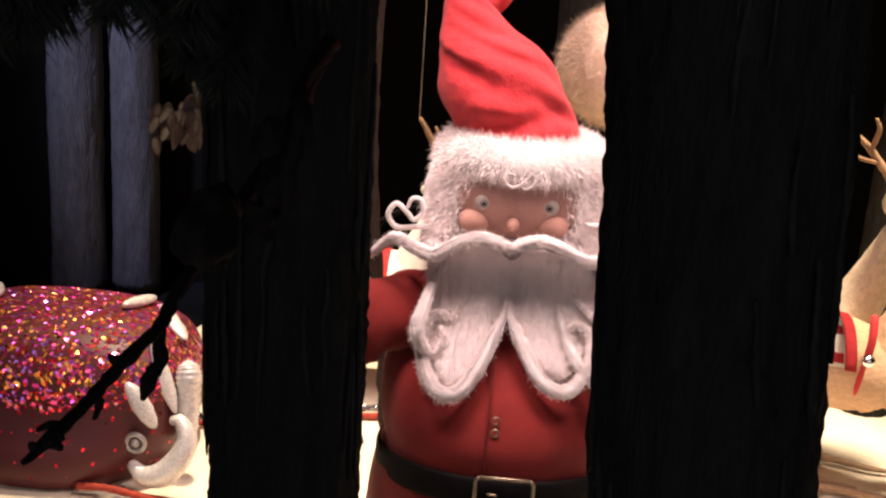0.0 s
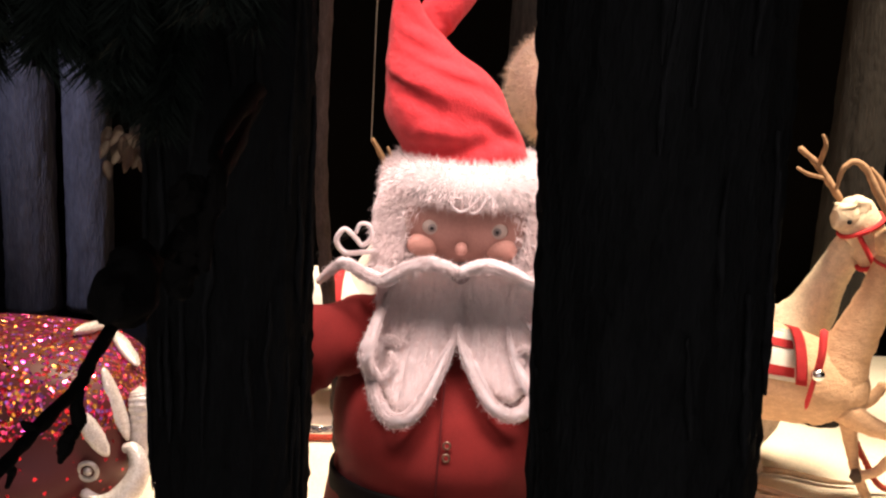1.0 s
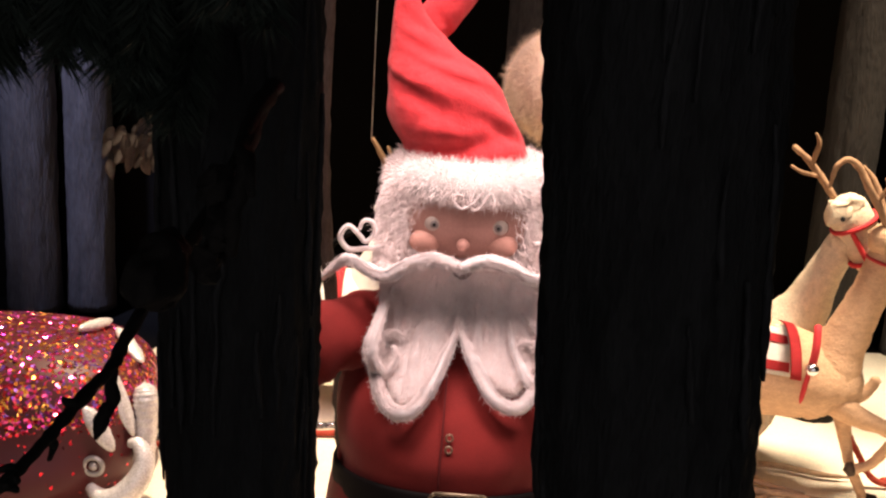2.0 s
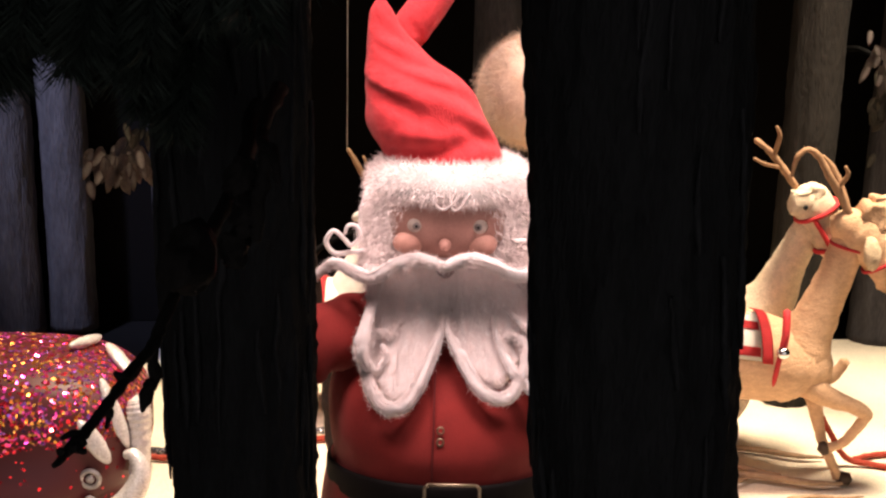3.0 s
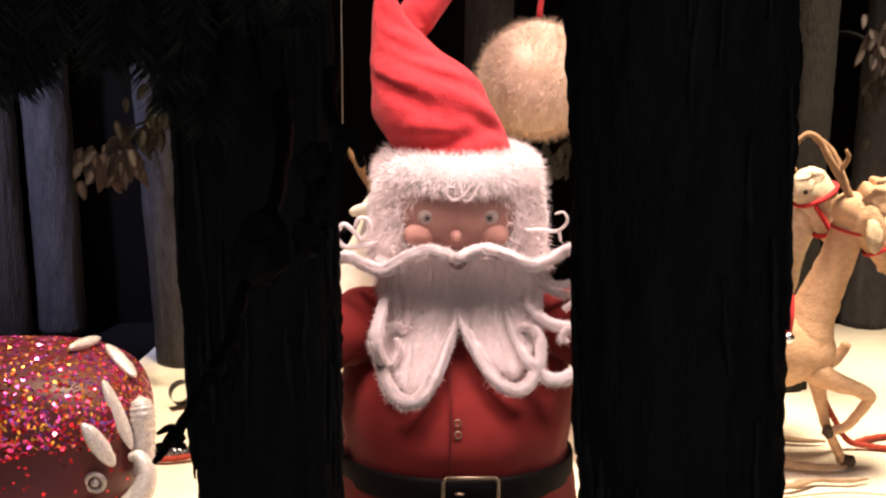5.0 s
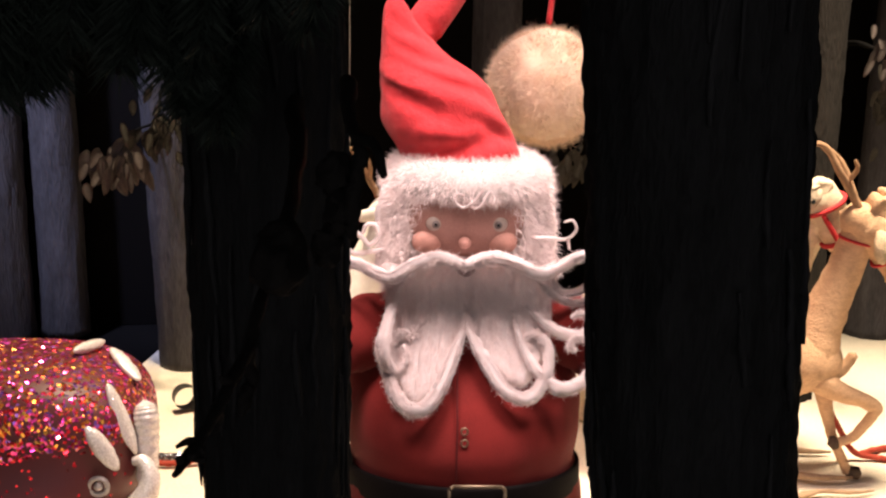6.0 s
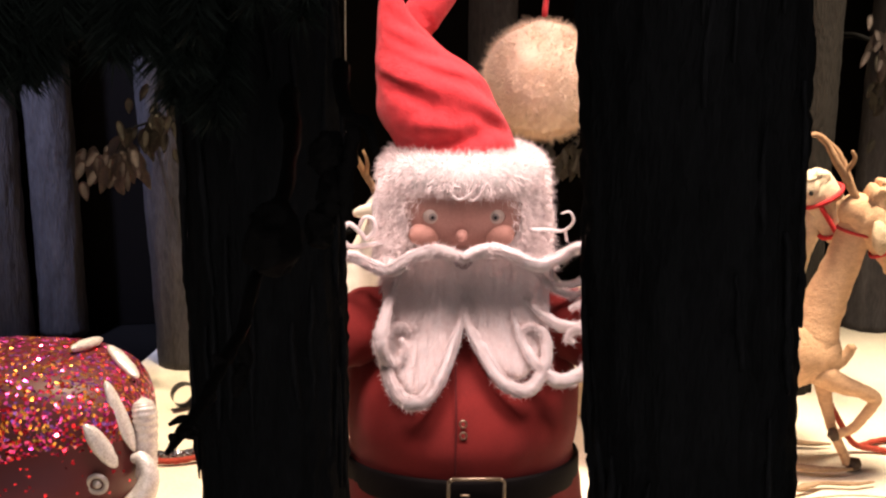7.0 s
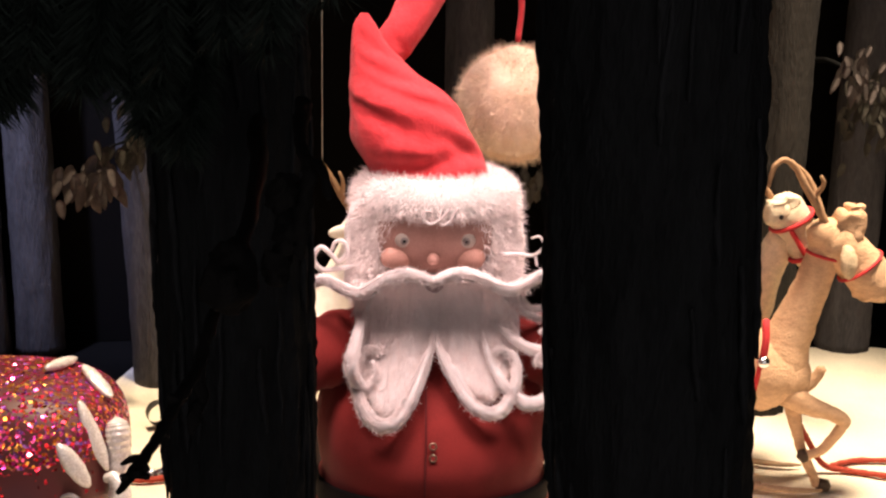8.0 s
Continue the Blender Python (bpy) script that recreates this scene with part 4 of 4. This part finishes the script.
for row in ((.56, 1.90, .16, -12, .006), (.54, 1.80, .20, -8, .007), (.60, 1.745, .12, 4, .004), (.50, 1.72, .16, 16, .006), (.47, 1.86, .18, -30, .006), (.44, 1.78, .14, 25, .005), (.66, 1.70, .30, 1, .0015)):
    floor_stick(*row)


# ------------------------------------------------------------------ dry leaves, twigs and needles
def leaf_mesh(bm, root, way, length, width, droop=0.2, mat=0):
    way = Vector(way).normalized()
    side = way.cross(Vector((0.1, -1, 0.2))).normalized()
    nrm = side.cross(way)
    rows = []
    for i in range(7):
        f = i / 6
        w = width * math.sin(math.pi * (0.08 + 0.9 * f)) ** 0.8
        c = Vector(root) + way * length * f - Vector((0, 0, 1)) * droop * length * f * f
        rows.append([bm.verts.new(c + side * w * j + nrm * (0.35 * w * abs(j))) for j in (-1, -0.5, 0, 0.5, 1)])
    for a, b in zip(rows, rows[1:]):
        for j in range(4):
            bm.faces.new((a[j], a[j + 1], b[j + 1], b[j])).material_index = mat
    bmesh.ops.solidify(bm, geom=bm.faces[:], thickness=width * 0.12)


def leaf_spray(stem, centre, count, spread, length, mat, label, seed, droop=0.4):
    rnd = random.Random(seed)
    root = tagged(new("leaf_spray"), label, "leaf spray", "leaf sprays")
    root.matrix_world = pose(*stem[0][:3])
    o = Vector(stem[0][:3])
    bm = bmesh.new()
    sweep(bm, [(*(Vector(p[:3]) - o), p[3]) for p in stem], 0, 8, 5, rough=.2)
    part("stem", bm, TWIG, root)
    for _ in range(count):
        bm = bmesh.new()
        p = Vector(centre) + Vector((rnd.gauss(0, spread[0]), rnd.gauss(0, spread[1]), rnd.gauss(0, spread[2]))) - o
        leaf_mesh(bm, p, (rnd.uniform(-.8, .6), rnd.uniform(-.5, .3), -1 + rnd.uniform(-.2, .7)), length * rnd.uniform(.7, 1.2), length * .29, droop)
        part("leaf", bm, mat, root)


leaf_spray([(-.512, 2.262, .470, .003), (-.540, 2.19, .465, .0018), (-.549, 2.135, .441, .001)], (-.549, 2.13, .432), 60, (.022, .018, .018), .030, LEAF, "spray of pale dry leaves hanging among the trunks", 3)
leaf_spray([(-.496, 2.262, .54, .004), (-.490, 2.20, .53, .003), (-.482, 2.14, .51, .002)], (-.492, 2.135, .492), 34, (.026, .015, .020), .024, OLIVE, "small spray of dull leaves on a grey trunk", 8)
leaf_spray([(.74, 2.37, .62, .006), (.73, 2.2, .64, .005), (.71, 2.02, .64, .003)], (.708, 2.0, .640), 46, (.018, .018, .022), .022, LEAF, "spray of pale dry leaves beside a grey trunk", 12)
leaf_spray([(.86, 2.42, .60, .006), (.80, 2.2, .61, .005), (.75, 2.03, .60, .003)], (.748, 2.02, .588), 60, (.028, .02, .034), .024, OLIVE, "spray of dull olive leaves beside a grey trunk", 15)
leaf_spray([(.15, 2.35, .50, .005), (.19, 2.15, .50, .004), (.215, 2.0, .48, .002)], (.222, 2.0, .462), 60, (.035, .02, .012), .022, OLIVE, "spray of dull olive leaves behind the fur ball", 19)


def bare_twig():
    o = Vector((-.188, 1.146, 0))
    root = near_tree

    def limb(name, pts, r=.35):
        bm = bmesh.new()
        sweep(bm, [(*(Vector(p[:3]) - o), p[3]) for p in pts], 0, 10, 6, rough=r)
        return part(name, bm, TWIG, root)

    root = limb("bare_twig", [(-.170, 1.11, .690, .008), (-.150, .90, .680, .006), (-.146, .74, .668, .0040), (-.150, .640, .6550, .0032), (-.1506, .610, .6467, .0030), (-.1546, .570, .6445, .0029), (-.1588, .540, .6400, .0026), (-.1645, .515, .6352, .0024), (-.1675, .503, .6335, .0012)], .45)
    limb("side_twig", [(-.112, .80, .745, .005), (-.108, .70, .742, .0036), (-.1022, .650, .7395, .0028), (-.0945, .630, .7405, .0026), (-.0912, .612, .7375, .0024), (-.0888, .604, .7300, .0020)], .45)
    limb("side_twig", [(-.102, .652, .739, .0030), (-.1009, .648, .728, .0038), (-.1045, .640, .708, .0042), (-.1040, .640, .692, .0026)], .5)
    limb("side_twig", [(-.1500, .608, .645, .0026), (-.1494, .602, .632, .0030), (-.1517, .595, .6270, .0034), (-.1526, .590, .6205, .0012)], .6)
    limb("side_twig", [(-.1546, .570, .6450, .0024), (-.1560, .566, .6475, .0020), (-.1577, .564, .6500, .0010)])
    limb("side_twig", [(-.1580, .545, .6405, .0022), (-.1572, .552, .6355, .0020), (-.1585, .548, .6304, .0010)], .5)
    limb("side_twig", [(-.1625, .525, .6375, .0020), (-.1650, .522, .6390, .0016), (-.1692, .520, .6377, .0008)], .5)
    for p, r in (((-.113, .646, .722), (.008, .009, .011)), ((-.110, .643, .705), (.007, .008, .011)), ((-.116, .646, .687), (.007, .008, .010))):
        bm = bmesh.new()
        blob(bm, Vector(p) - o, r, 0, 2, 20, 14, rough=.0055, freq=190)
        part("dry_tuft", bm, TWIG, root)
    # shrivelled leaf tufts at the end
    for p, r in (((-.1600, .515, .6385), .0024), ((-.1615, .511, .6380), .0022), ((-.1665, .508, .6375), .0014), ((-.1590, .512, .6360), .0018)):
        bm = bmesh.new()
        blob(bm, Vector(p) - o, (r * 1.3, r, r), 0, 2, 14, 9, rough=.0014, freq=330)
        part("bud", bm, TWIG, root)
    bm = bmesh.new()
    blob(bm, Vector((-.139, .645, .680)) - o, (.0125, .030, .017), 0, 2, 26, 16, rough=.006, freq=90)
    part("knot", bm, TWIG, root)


bare_twig()


def pine_branch():
    rnd = random.Random(21)
    o = Vector((-.188, 1.146, 0))
    wood, green = bmesh.new(), bmesh.new()
    stems = []
    spots = [(-.095, .81, 0), (-.13, .79, 0), (-.17, .775, 1), (-.21, .755, 1), (-.15, .755, 2)]
    spots += [(-.19 - .012 * n + rnd.uniform(-.02, .02), .70 + .0025 * n + rnd.uniform(0, .07), rnd.choice((1, 2, 2))) for n in range(26)]
    spots += [(rnd.uniform(-.37, -.20), .712 + rnd.uniform(0, .05), rnd.choice((1, 2))) for _ in range(36)]
    spots += [(-.228 + rnd.uniform(-.02, .025), rnd.uniform(.672, .71), 2) for _ in range(9)]
    for x, z, k in spots:
        y = (.80, .90, .99)[k] + rnd.uniform(-.02, .02)
        ox = -.22 + .3 * (x + .22)
        stems.append([(ox, 1.12, .95, .007), ((ox + x) / 2, 1.10 - .45 * (1.12 - y), .93, .005), (x * .9 + ox * .1, y + .03, z + .07, .004), (x, y, z, .002)])
    for pts in stems:
        path = sweep(wood, [(*(Vector(p[:3]) - o), p[3]) for p in pts], 0, 7, 8, rough=.2)
        for i in range(4, len(path) - 1):
            d = Vector(path[i + 1][:3] - path[i][:3]).normalized()
            for _ in range(46):
                w = Vector((rnd.gauss(0, 1), rnd.gauss(0, 1), rnd.gauss(0, 1)))
                w = (w - d * w.dot(d)).normalized() + d * 0.7 + Vector((0, 0, -0.3))
                hair(green, Vector(path[i][:3]) + Vector((rnd.uniform(-.004, .004), rnd.uniform(-.004, .004), rnd.uniform(-.004, .004))), w, rnd.uniform(.018, .034), .0008, 0, 0.15, rnd)
    branch = part("pine_branch", wood, TWIG, near_tree, "pine stems, their backlit shade painted in")
    tagged(part("needles", green, NEEDLE, branch, "green pine needles, their backlit shade painted in"), kind="stuff")


pine_branch()
